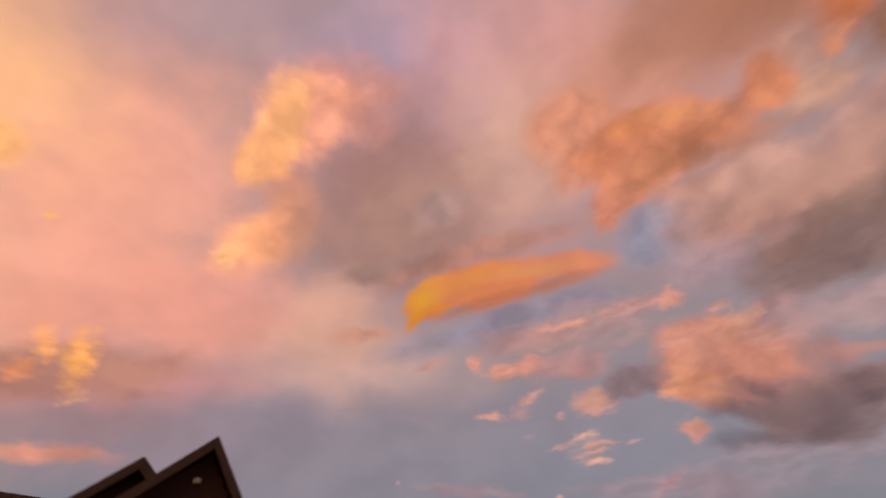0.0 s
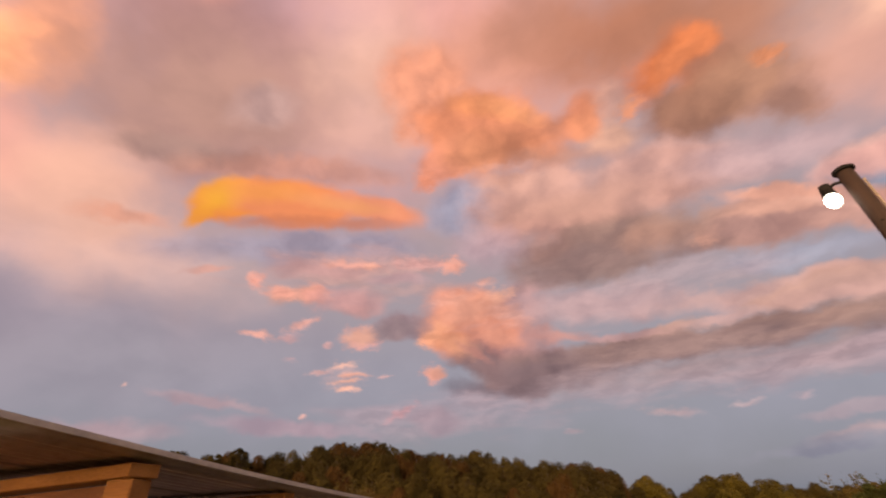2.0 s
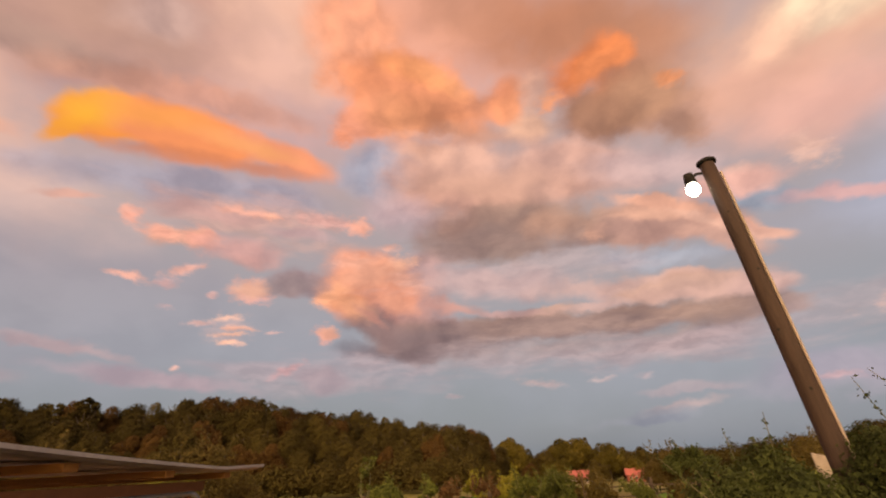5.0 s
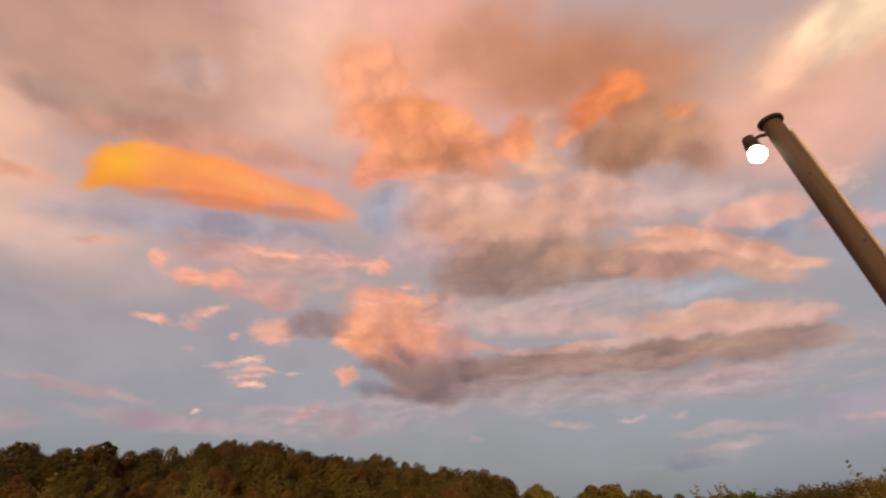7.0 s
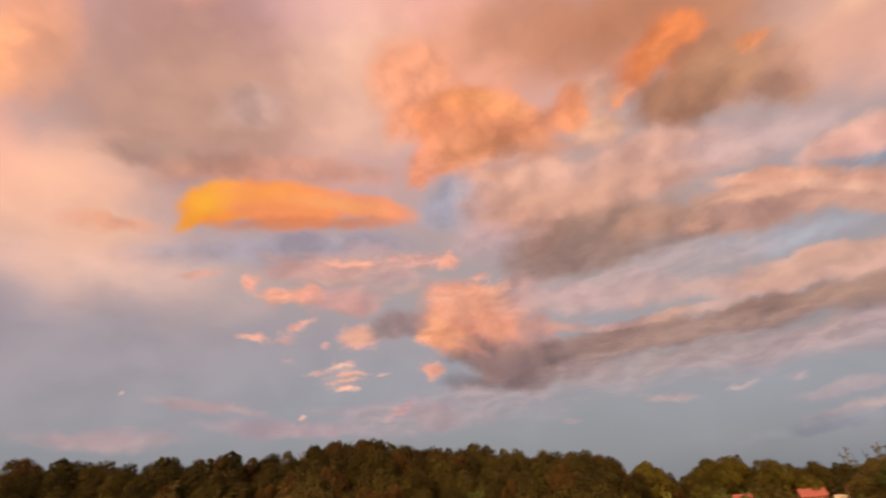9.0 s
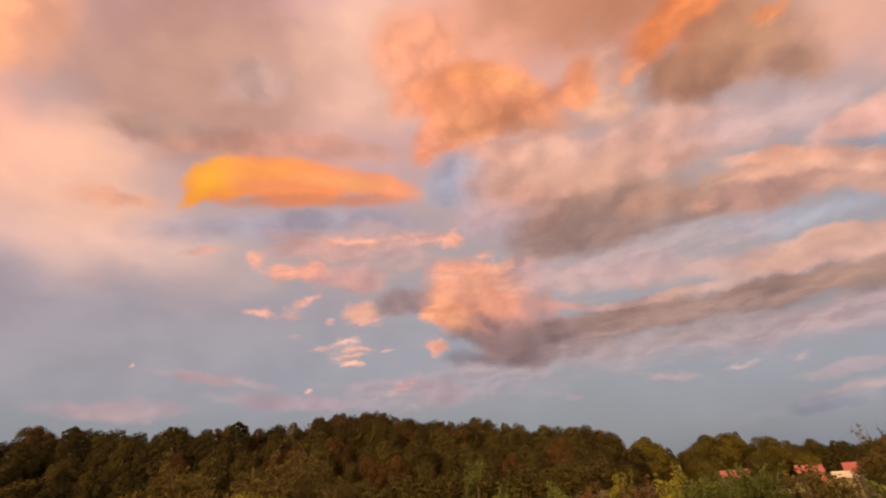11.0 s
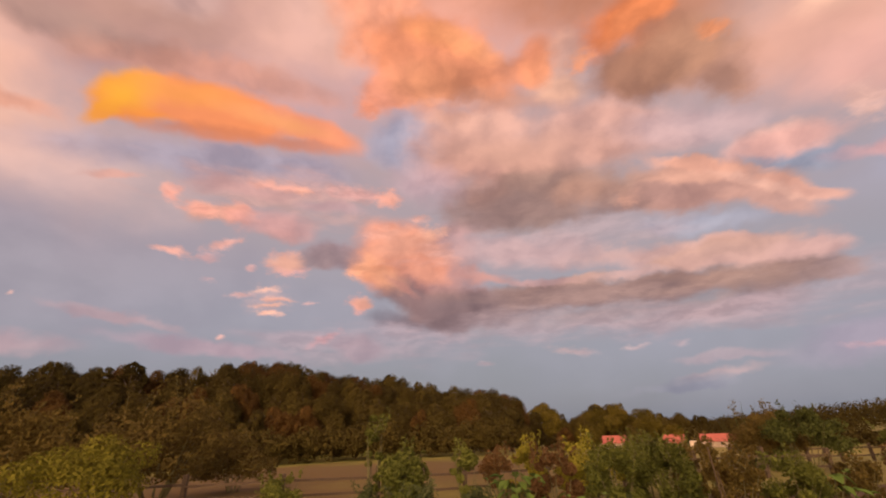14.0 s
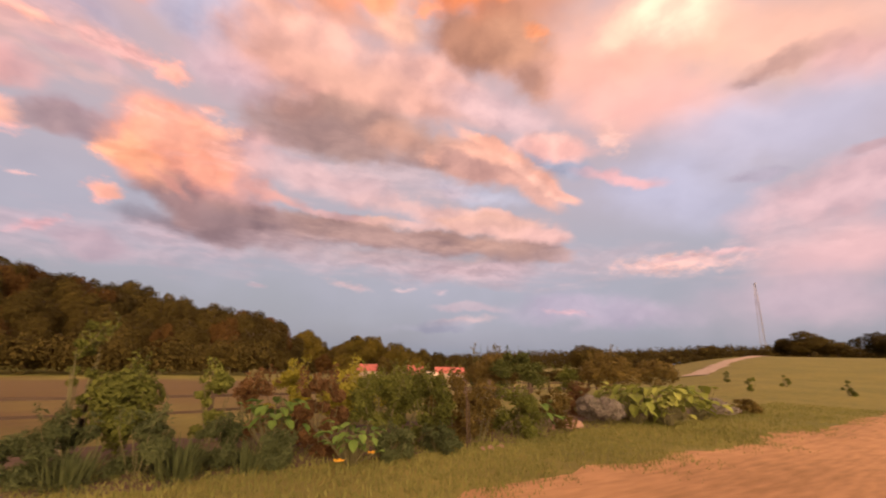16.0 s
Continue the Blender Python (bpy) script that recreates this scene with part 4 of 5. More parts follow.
def make_bush(name, seed, width, height, mat, leaves, leaf, label, place, category="bush", sprigs=0, lobes=16, group="", flat=1.0, aspect=1.0):
    """A shrub of many small leaves on thin stems, with loose sprigs over the top."""
    rnd = np.random.RandomState(seed)
    leaves, leaf, lobes = int(leaves * 1.7), leaf * 0.78, int(lobes * 1.3)
    bush = thing(name, place, label, category, group)
    v, f = [], []
    for i in range(9):
        t = rnd.uniform(0, 6.28)
        limb(v, f, (0.1 * width * math.cos(t), 0.1 * width * math.sin(t), -0.1), (0.6 * width * math.cos(t), 0.6 * width * math.sin(t), height * rnd.uniform(0.5, 0.85)), 0.012 * height + 0.004, 0.004, 5)
    p, n = crown_points(rnd, lobes, leaves // lobes, width, height * 0.85, height * 0.05, flat, 1.0, name in ("sapling", "weed", "tuft", "perennial") or (name == "shrub" and seed % 2 == 0))
    p[:, 2] = np.clip(p[:, 2], 0.02, None) * height / p[:, 2].max()
    for i in range(sprigs):
        t, k = rnd.uniform(0, 6.28), rnd.uniform(0, 0.8)
        a = np.array([width * k * math.cos(t), width * k * math.sin(t), height * rnd.uniform(0.72, 0.95)])
        b = a + np.array([rnd.normal(0, 0.10), rnd.normal(0, 0.10), rnd.uniform(0.15, 0.32)]) * height
        limb(v, f, a, b, 0.006, 0.003, 4)
        m = 26
        s = rnd.uniform(0, 1, (m, 1))
        p = np.concatenate([p, a + (b - a) * s + rnd.normal(0, leaf * 0.8, (m, 3))])
        d = rnd.normal(size=(m, 3))
        n = np.concatenate([n, d / np.linalg.norm(d, axis=1)[:, None]])
    tagged(mesh_object("stem", v, f, M_STEM, bush), kind="stuff")
    qv, qf = quads(p, n, leaf, rnd, aspect)
    mesh_object("foliage", qv, qf, mat, bush)
    return bush


def at(az, dist, ox=1.0, oy=6.0):
    """A place on the land by bearing and distance from the lawn."""
    x, y = ox + dist * math.sin(radians(az)), oy + dist * math.cos(radians(az))
    return x, y, float(land(x, y))


# woods on the hill
KINDS = []
for i in range(4):
    KINDS.append(make_tree(10 + i, 16.0, 5.2 + 0.5 * (i % 2), M_WOODS, 130, 115, 0.25, "broad dark olive-green tree in the hillside wood", "woodland trees"))
KINDS.append(make_tree(20, 16.0, 5.0, M_WOODS_RUST, 130, 115, 0.25, "rusty-brown autumn tree in the hillside wood", "woodland trees"))
KINDS.append(make_tree(22, 16.0, 4.6, M_WOODS, 70, 60, 0.26, "tall thin-crowned tree rising above the wood", "woodland trees", True))
KINDS.append(make_tree(23, 14.0, 5.4, M_WOODS_GOLD, 120, 110, 0.26, "round yellow-green tree standing in the valley", "valley trees"))
KINDS.append(make_tree(24, 14.0, 3.0, M_WOODS, 60, 60, 0.28, "narrow dark green tree standing in the valley", "valley trees"))
KIND_HEIGHT = [16.0] * 6 + [14.0] * 2
used = set()


def plant(k, az, dist, top_el, spread, rnd, lowest=6.0, highest=26.0):
    x, y, z = at(az, dist)
    tall = min(highest, max(lowest, dist * math.tan(radians(top_el)) + 1.6 - z))
    s = tall / KIND_HEIGHT[k]
    w = s * spread
    m = pose(x, y, z, 0, 0, rnd.uniform(0, 360)) @ Matrix.Diagonal((w, w, s, 1))
    if k in used:
        ob = copy_thing(KINDS[k], Matrix.Identity(4))
    else:
        ob = KINDS[k]
        used.add(k)
    ob.matrix_basis = m


SKYLINE_AZ = (-80, -40, -36, -32, -29.4, -27, -22, -17, -10.5, -4, 2.4, 9.7, 12)
SKYLINE_EL = (7.0, 7.4, 7.3, 7.4, 6.7, 7.9, 8.3, 8.7, 7.6, 6.8, 5.7, 4.9, 3.6)
rnd_w = np.random.RandomState(5)
for dist, step, frac, jitter in ((166, 1.9, 1.0, 0.75), (142, 2.3, 0.86, 0.6), (122, 2.7, 0.66, 0.8), (104, 3.1, 0.42, 0.8)):
    az = -78.0
    while az < (11.5 if dist > 110 else 9.5):
        el = float(np.interp(az, SKYLINE_AZ, SKYLINE_EL)) * frac + 0.55 + rnd_w.uniform(-jitter, 0.12)
        k = int(rnd_w.choice([0, 1, 2, 3, 0, 1, 4]))
        plant(k, az + rnd_w.uniform(-0.5, 0.5), dist + rnd_w.uniform(-6, 6), el, rnd_w.uniform(0.78, 1.08), rnd_w, 7)
        az += step * rnd_w.uniform(0.75, 1.2)
for az, el, k in ((-32.0, 8.2, 5), (-38.5, 7.9, 5), (-34.5, 7.6, 5), (-16.6, 8.9, 4), (-19.5, 8.8, 4), (-22, 8.5, 0), (-47, 7.8, 5), (9.6, 5.0, 1)):
    plant(k, az, 150, el, 0.9, rnd_w, 7)
# valley trees behind the red-roofed houses
for az, dist, el, k, w in ((14.2, 205, 1.8, 0, 1.0), (16.0, 230, 2.7, 6, 1.0), (18.2, 245, 1.3, 7, 1.1), (20.0, 215, 1.2, 3, 0.9), (22.4, 235, 2.2, 6, 1.1), (24.2, 240, 2.2, 6, 1.0),
                           (25.2, 250, 2.2, 7, 0.7), (27.5, 225, 1.5, 6, 1.0), (29.4, 260, 0.9, 7, 1.0), (31.0, 270, 0.9, 1, 1.0), (33.0, 280, 0.7, 2, 1.2), (21.0, 190, 0.0, 6, 1.1),
                           (18.4, 195, -0.3, 4, 1.2), (26.4, 200, -0.2, 0, 1.2), (30.2, 215, -0.3, 6, 1.0), (12.6, 175, 1.6, 0, 1.0), (35.5, 240, 0.5, 1, 1.2), (13.5, 140, 0.2, 2, 0.9),
                           (52.0, 260, 2.2, 1, 1.4), (56.5, 270, 1.5, 2, 1.3), (60.5, 250, 1.5, 3, 1.2), (73.8, 130, 3.7, 0, 2.0), (76.0, 128, 2.5, 1, 1.6), (79.6, 120, 3.6, 2, 2.0), (81.8, 118, 3.6, 3, 2.6), (72.2, 135, 3.0, 1, 1.5)):
    plant(k, az, dist, el + (0.35 if az < 33 else 0.1), w * 1.15, rnd_w, 4)
for k, ob in enumerate(KINDS):
    if k not in used:
        plant(k, -50 - 3 * k, 150, 6.5, 1.0, rnd_w)


def far_woods():
    """The distant tree line round the fields, one uncountable mass."""
    rnd = np.random.RandomState(9)
    ps, ns = [], []
    for az in np.arange(10, 96, 0.3):
        for dist in (330, 380):
            el = float(np.interp(az, (10, 30, 34, 42, 48, 52, 55.6, 62, 68, 74, 96), (0.6, 0.7, 0.5, 1.2, 1.5, 1.8, 1.6, 2.2, 2.4, 2.4, 2.4)))
            x, y, z = at(az, dist + rnd.uniform(-15, 15))
            tall = max(5, dist * math.tan(radians(el)) + 1.6 - z) * rnd.uniform(0.75, 1.04)
            p, n = crown_points(rnd, 6, 34, 3.4, tall * 0.85, tall * 0.05)
            p[:, 2] *= tall / p[:, 2].max()
            ps.append(p + np.array([x, y, z]))
            ns.append(n)
    v, f = quads(np.concatenate(ps), np.concatenate(ns), 0.62, rnd)
    tagged(mesh_object("far_woods", v, f, M_WOODS), "distant dark tree line round the fields", "woods", kind="stuff")


far_woods()


def brush(name, az0, az1, step, near, far, low, high, width, leaf, mat, label, seed):
    """Dense brush along a line of the land, uncountable."""
    rnd = np.random.RandomState(seed)
    ps, ns = [], []
    for az in np.arange(az0, az1, step):
        x, y, z = at(az, rnd.uniform(near, far))
        tall = rnd.uniform(low, high)
        p, n = crown_points(rnd, 9, 60, width, tall * 0.85, 0.1)
        p[:, 2] = np.clip(p[:, 2] * tall / p[:, 2].max(), 0.05, None)
        ps.append(p + np.array([x, y, z]))
        ns.append(n)
    v, f = quads(np.concatenate(ps), np.concatenate(ns), leaf, rnd)
    tagged(mesh_object(name, v, f, mat), label, "brush", kind="stuff")


brush("undergrowth", -78, 12, 0.75, 92, 99, 3.5, 7.5, 3.0, 0.34, M_WOODS, "dense dark brush along the foot of the wood", 19)
brush("hedgerow", 11, 46, 0.55, 212, 245, 5.0, 9.0, 4.2, 0.5, M_WOODS, "dense olive hedgerow behind the far houses", 20)
brush("field_hedge", 40, 66, 0.9, 88, 120, 1.2, 3.0, 2.4, 0.3, M_WOODS, "low dark hedge along the far field", 21)

# pale colour for the painted sky-light highlight down the pole's right edge
M_EDGE_LIGHT = material("pole_edge_light", (0.42, 0.34, 0.27), 0.5, scale=3)
M_TRIM = material("pale_trim", (0.44, 0.40, 0.40), 0.45, 0.2, scale=3)
M_OLDWHITE = material("old_white_paint", (0.36, 0.31, 0.26), 0.8, scale=3, second=(0.2, 0.165, 0.13), bump=0.3)
M_MAST = material("dull_grey_mast", (0.30, 0.29, 0.29), 0.6, 0.2, scale=1)

# ---- lamp pole ----
def ring(bm, segs, radius, z, lean=(0, 0)):
    return [bm.verts.new((lean[0] + radius * math.cos(2 * math.pi * i / segs), lean[1] + radius * math.sin(2 * math.pi * i / segs), z)) for i in range(segs)]


def lathe(profile, segs=20, lean=lambda z: (0, 0), caps=True):
    bm = bmesh.new()
    rows = [ring(bm, segs, r, z, lean(z)) for r, z in profile]
    for a, b in zip(rows, rows[1:]):
        for i in range(segs):
            j = (i + 1) % segs
            bm.faces.new((a[i], a[j], b[j], b[i]))
    if caps:
        bm.faces.new(rows[0][::-1])
        bm.faces.new(rows[-1])
    return bm


def box(x0, y0, z0, x1, y1, z1, bevel=0.0):
    bm = bmesh.new()
    bmesh.ops.create_cube(bm, size=1.0)
    for v in bm.verts:
        v.co = Vector(((x0 + x1) / 2 + v.co.x * (x1 - x0), (y0 + y1) / 2 + v.co.y * (y1 - y0), (z0 + z1) / 2 + v.co.z * (z1 - z0)))
    if bevel:
        bmesh.ops.bevel(bm, geom=bm.edges[:], offset=bevel, segments=1, affect="EDGES")
    return bm


def rod(points, radius, sides=8):
    v, f = [], []
    for p, q in zip(points, points[1:]):
        limb(v, f, p, q, radius, radius, sides)
    bm = bmesh.new()
    bv = [bm.verts.new(p) for p in v]
    for q in f:
        bm.faces.new([bv[i] for i in q])
    return bm


PX, PY = 5.4, 5.2
pole = thing("lamp_pole", (PX, PY, float(land(PX, PY))), "weathered round wooden pole carrying a lit yard lamp", "lamp pole")
leaning = lambda z: (0.010 * (5.5 - z), -0.013 * (5.5 - z))
part("post", lathe([(0.112, -0.6), (0.111, 0.8), (0.108, 2.5), (0.104, 4.2), (0.100, 5.50)], 24, leaning), M_POLE, pole, smooth=True)
part("pole_cap", lathe([(0.11, 5.505), (0.135, 5.515), (0.135, 5.55), (0.10, 5.575), (0.03, 5.58)], 20), M_DARK, pole, "dark metal cap")
# added pale rod: the highlight on the pole's right edge, built as a shape
part("edge_light_rod", rod([(leaning(z)[0] + 0.085, leaning(z)[1] - 0.085, z) for z in (0.1, 2.5, 5.3)], 0.017), M_EDGE_LIGHT, pole, "thin pale rod standing for the sky light on the pole's edge")
for z, t in ((4.6, 3.9), (3.7, 4.3), (2.9, 3.6), (2.2, 4.1)):
    r = 0.100 + 0.0024 * (5.5 - z)
    part("knot", rod([(leaning(z)[0] + k * r * math.cos(t), leaning(z)[1] + k * r * math.sin(t), z) for k in (0.8, 1.02)], 0.018, 7), M_DARK, pole)
lx, ly = -0.23, 0.17
part("bracket", rod([(-0.05, 0.04, 5.37), (-0.14, 0.10, 5.39), (lx, ly, 5.34)], 0.022), M_DARK, pole)
hood = part("lamp_hood", lathe([(0.035, 5.43), (0.065, 5.42), (0.075, 5.35), (0.085, 5.25), (0.06, 5.245)], 16, lambda z: (lx, ly)), M_DARK, pole, "dark lamp housing", True)
part("globe", lathe([(0.06, 5.24), (0.09, 5.20), (0.10, 5.14), (0.088, 5.09), (0.055, 5.05), (0.01, 5.035)], 20, lambda z: (lx, ly)), M_LAMP, pole, "glowing white lamp globe", True)

board = thing("white_board", (4.93, 4.90, float(land(4.93, 4.90))), "weathered white-painted board standing in front of the pole", "board", turn=-45)
bm = box(-0.055, -0.02, 0, 0.055, 0.02, 1.56, 0.008)
for v in bm.verts:
    if v.co.z > 1 and v.co.x > 0:
        v.co.z -= 0.03
part("plank", bm, M_OLDWHITE, board)

# shrubs round the pole
bz = lambda x, y: float(land(x, y))
make_bush("pole_bush", 31, 0.95, 1.9, M_HEDGE, 20000, 0.032, "leafy dark green bush grown round the lamp pole", (5.85, 4.70, 0), sprigs=4, lobes=26)
make_bush("pole_bush", 32, 0.75, 1.72, M_HEDGE, 19000, 0.031, "leafy green bush beside the lamp pole", (4.55, 5.05, 0), sprigs=3, lobes=22)
make_bush("pole_bush", 33, 0.6, 1.35, M_HEDGE, 11000, 0.030, "low leafy bush in front of the lamp pole", (3.75, 4.75, 0), sprigs=2, lobes=14)

# ---- kennel with a corrugated roof ----
kennel = thing("kennel", (0, 0, 0), "chain-link kennel under a sagging corrugated tin roof on lumber beams", "kennel")
A, B = np.array((-1.52, 1.14, 1.932)), np.array((-0.48, 5.10, 1.632))


def roof_point(s, t):
    """s: metres across from the open side, t: 0 to 1 along the corrugations."""
    along = A + (B - A) * t
    side = np.array((-(B - A)[1], (B - A)[0], 0)) / math.hypot(*(B - A)[:2])
    sag = -0.035 * math.sin(math.pi * min(1, t * 1.05)) + (0.05 * max(0, t - 0.86) / 0.14)
    p = along + side * s
    p[2] += sag + 0.013 * math.cos(2 * math.pi * s / 0.086) + 0.03 * s
    return p


for k in range(4):
    verts, faces = [], []
    ns, nt = 49, 22
    s0 = -0.01 + k * 0.72
    for i in range(ns):
        for j in range(nt):
            p = roof_point(s0 + i * 0.78 / (ns - 1), j / (nt - 1))
            verts.append((p[0], p[1], p[2] - 0.004 * k))
    for i in range(ns - 1):
        for j in range(nt - 1):
            faces.append((i * nt + j, i * nt + j + 1, (i + 1) * nt + j + 1, (i + 1) * nt + j))
    sheet = mesh_object("roof_sheet", verts, faces, M_TIN, kennel, True)
    solid = sheet.modifiers.new("thickness", "SOLIDIFY")
    solid.thickness, solid.offset = 0.004, 0
for t, s in ((0.06, 0.17), (0.4, 0.06), (0.8, 0.06)):
    p = roof_point(s, t)
    part("roof_screw", lathe([(0.014, p[2] + 0.004), (0.014, p[2] + 0.010), (0.006, p[2] + 0.016)], 8, lambda z: (p[0], p[1])), M_DARK, kennel)


def prism_line(a, b, z0, z1, thick):
    """A board on edge from a to b."""
    d = Vector((b[0] - a[0], b[1] - a[1], 0)).normalized()
    n = Vector((-d.y, d.x, 0)) * thick / 2
    bm = bmesh.new()
    ends = [[bm.verts.new((e[0] + k * n.x, e[1] + k * n.y, z)) for k, z in ((1, z0), (1, z1), (-1, z1), (-1, z0))] for e in (a, b)]
    for i in range(4):
        bm.faces.new((ends[0][i], ends[0][(i + 1) % 4], ends[1][(i + 1) % 4], ends[1][i]))
    bm.faces.new(ends[0][::-1])
    bm.faces.new(ends[1])
    bmesh.ops.recalc_face_normals(bm, faces=bm.faces[:])
    bmesh.ops.bevel(bm, geom=bm.edges[:], offset=0.004, segments=1, affect="EDGES")
    return bm


def beam(t, drop, thick, tall, s_start, mat, label=""):
    p, q = roof_point(s_start, t), roof_point(2.9, t)
    low = min(p[2], q[2]) - 0.012 - drop
    d = (q - p)[:2] / np.linalg.norm((q - p)[:2])
    n = np.array((-d[1], d[0])) * thick / 2
    bm = bmesh.new()
    ring_a = [bm.verts.new((e[0] + sgn * n[0], e[1] + sgn * n[1], z)) for e in (p, q) for sgn, z in ((1, low), (1, low - tall), (-1, low - tall), (-1, low))]
    for i in range(4):
        j = (i + 1) % 4
        bm.faces.new((ring_a[i], ring_a[j], ring_a[4 + j], ring_a[4 + i]))
    bm.faces.new(ring_a[3::-1])
    bm.faces.new(ring_a[4:])
    bmesh.ops.recalc_face_normals(bm, faces=bm.faces[:])
    bmesh.ops.bevel(bm, geom=bm.edges[:], offset=0.004, segments=1, affect="EDGES")
    return part("beam", bm, mat, kennel, label)


for t, s in ((0.37, 0.06), (0.56, 0.06), (0.74, 0.06), (0.90, 0.06)):
    beam(t, 0.002, 0.09, 0.042, s, M_LUMBER, "bright orange-brown lumber")
beam(0.145, 0.004, 0.13, 0.05, 0.03, M_LUMBER, "bright orange-brown lumber")
p, q = roof_point(0.10, 0.145), roof_point(2.85, 0.145)
part("kennel_post", box(p[0] - 0.055, p[1] - 0.055, 0, p[0] + 0.055, p[1] + 0.055, p[2] - 0.085, 0.005), M_LUMBER, kennel, "bright orange-brown lumber")
part("end_panel", prism_line((p[0] - 0.07, p[1] + 0.02), (q[0], q[1]), 0.02, p[2] - 0.095, 0.02), M_HEADER, kennel, "dark brown boarded end")
part("header", prism_line((-1.66, 1.50), (-0.80, 4.66), 1.535, 1.60, 0.045), M_HEADER, kennel, "dark brown header board")
part("header", prism_line((-4.7, 2.25), (-1.72, 1.49), 1.535, 1.60, 0.045), M_HEADER, kennel, "dark brown header board")
rim = []
for j in range(30):
    p = roof_point(-0.012, j / 29)
    rim.append(p)
bm = bmesh.new()
rows = [[bm.verts.new((p[0] + o * 0.97, p[1] - o * 0.25, p[2] + h)) for o, h in ((0.0, 0.016), (0.010, 0.016), (0.010, -0.004), (0.0, -0.004))] for p in rim]
for a, b in zip(rows, rows[1:]):
    for i in range(4):
        bm.faces.new((a[i], a[(i + 1) % 4], b[(i + 1) % 4], b[i]))
bm.faces.new(rows[0][::-1])
bm.faces.new(rows[-1])
bmesh.ops.recalc_face_normals(bm, faces=bm.faces[:])
part("edge_trim", bm, M_TRIM, kennel, "pale metal edge trim")


def link_panel(x0, y0, x1, y1, top, low=0.05):
    """A chain-link panel in a bent pipe frame with round corners."""
    panel = new("fence_panel")
    panel.parent = kennel
    L = math.hypot(x1 - x0, y1 - y0)
    ux, uy = (x1 - x0) / L, (y1 - y0) / L
    P = lambda s, z: (x0 + ux * s, y0 + uy * s, z)
    c = 0.10
    pts = [P(0, low), P(0, top - c)] + [P(c - c * math.cos(a), top - c + c * math.sin(a)) for a in (0.4, 0.8, 1.2)] + [P(c, top), P(L - c, top)]
    pts += [P(L - c + c * math.sin(a), top - c + c * math.cos(a)) for a in (0.4, 0.8, 1.2)] + [P(L, top - c), P(L, low), P(0, low)]
    part("pipe_frame", rod(pts, 0.019, 8), M_STEEL, panel, "grey galvanised pipe", True)
    v, f = [], []
    step, h = 0.075, top - low - 0.04
    k = int((L + h) / step)
    for i in range(k + 1):
        for up in (0, 1):
            s = i * step - (h if up == 0 else 0)
            a0, a1 = max(0.02, s), min(L - 0.02, s + h)
            if a1 - a0 < 0.02:
                continue
            if up == 0:
                z0, z1 = low + 0.02 + (a0 - s), low + 0.02 + (a1 - s)
            else:
                z0, z1 = low + 0.02 + h - (a0 - s), low + 0.02 + h - (a1 - s)
            limb(v, f, P(a0, z0), P(a1, z1), 0.0022, 0.0022, 3)
    mesh_object("wire_mesh", v, f, M_STEEL, panel)


link_panel(-1.62, 1.55, -0.80, 4.62, 1.52)
link_panel(-4.2, 5.35, -0.80, 4.68, 1.52)
link_panel(-4.6, 2.25, -1.68, 1.50, 1.52)
for x, y in ((-1.66, 1.60), (-0.86, 4.55), (-4.3, 2.3), (-3.7, 5.2), (-1.26, 3.1)):
    part("kennel_post", box(x - 0.045, y - 0.045, 0, x + 0.045, y + 0.045, 1.53, 0.004), M_HEADER, kennel)

# ---- dark red house with two gables ----
house = thing("house", (0, 0, 0), "dark red-brown house with two steep gables", "house")
HD = 14.0
hu = Vector((math.sin(radians(-66)), math.cos(radians(-66)), 0))
hr = Vector((math.cos(radians(-66)), -math.sin(radians(-66)), 0))


def hp(side, z, back=0.0):
    p = hu * (HD + back) + hr * side
    return Vector((p.x - 0.1, p.y - 0.3, z))


def prism(points, depth0, depth1):
    """An outline of (side, height), drawn out away from the viewer."""
    bm = bmesh.new()
    a = [bm.verts.new(hp(s, z, depth0)) for s, z in points]
    b = [bm.verts.new(hp(s, z, depth1)) for s, z in points]
    bm.faces.new(a)
    bm.faces.new(b[::-1])
    for i in range(len(a)):
        j = (i + 1) % len(a)
        bm.faces.new((a[i], b[i], b[j], a[j]))
    bmesh.ops.recalc_face_normals(bm, faces=bm.faces[:])
    return bm


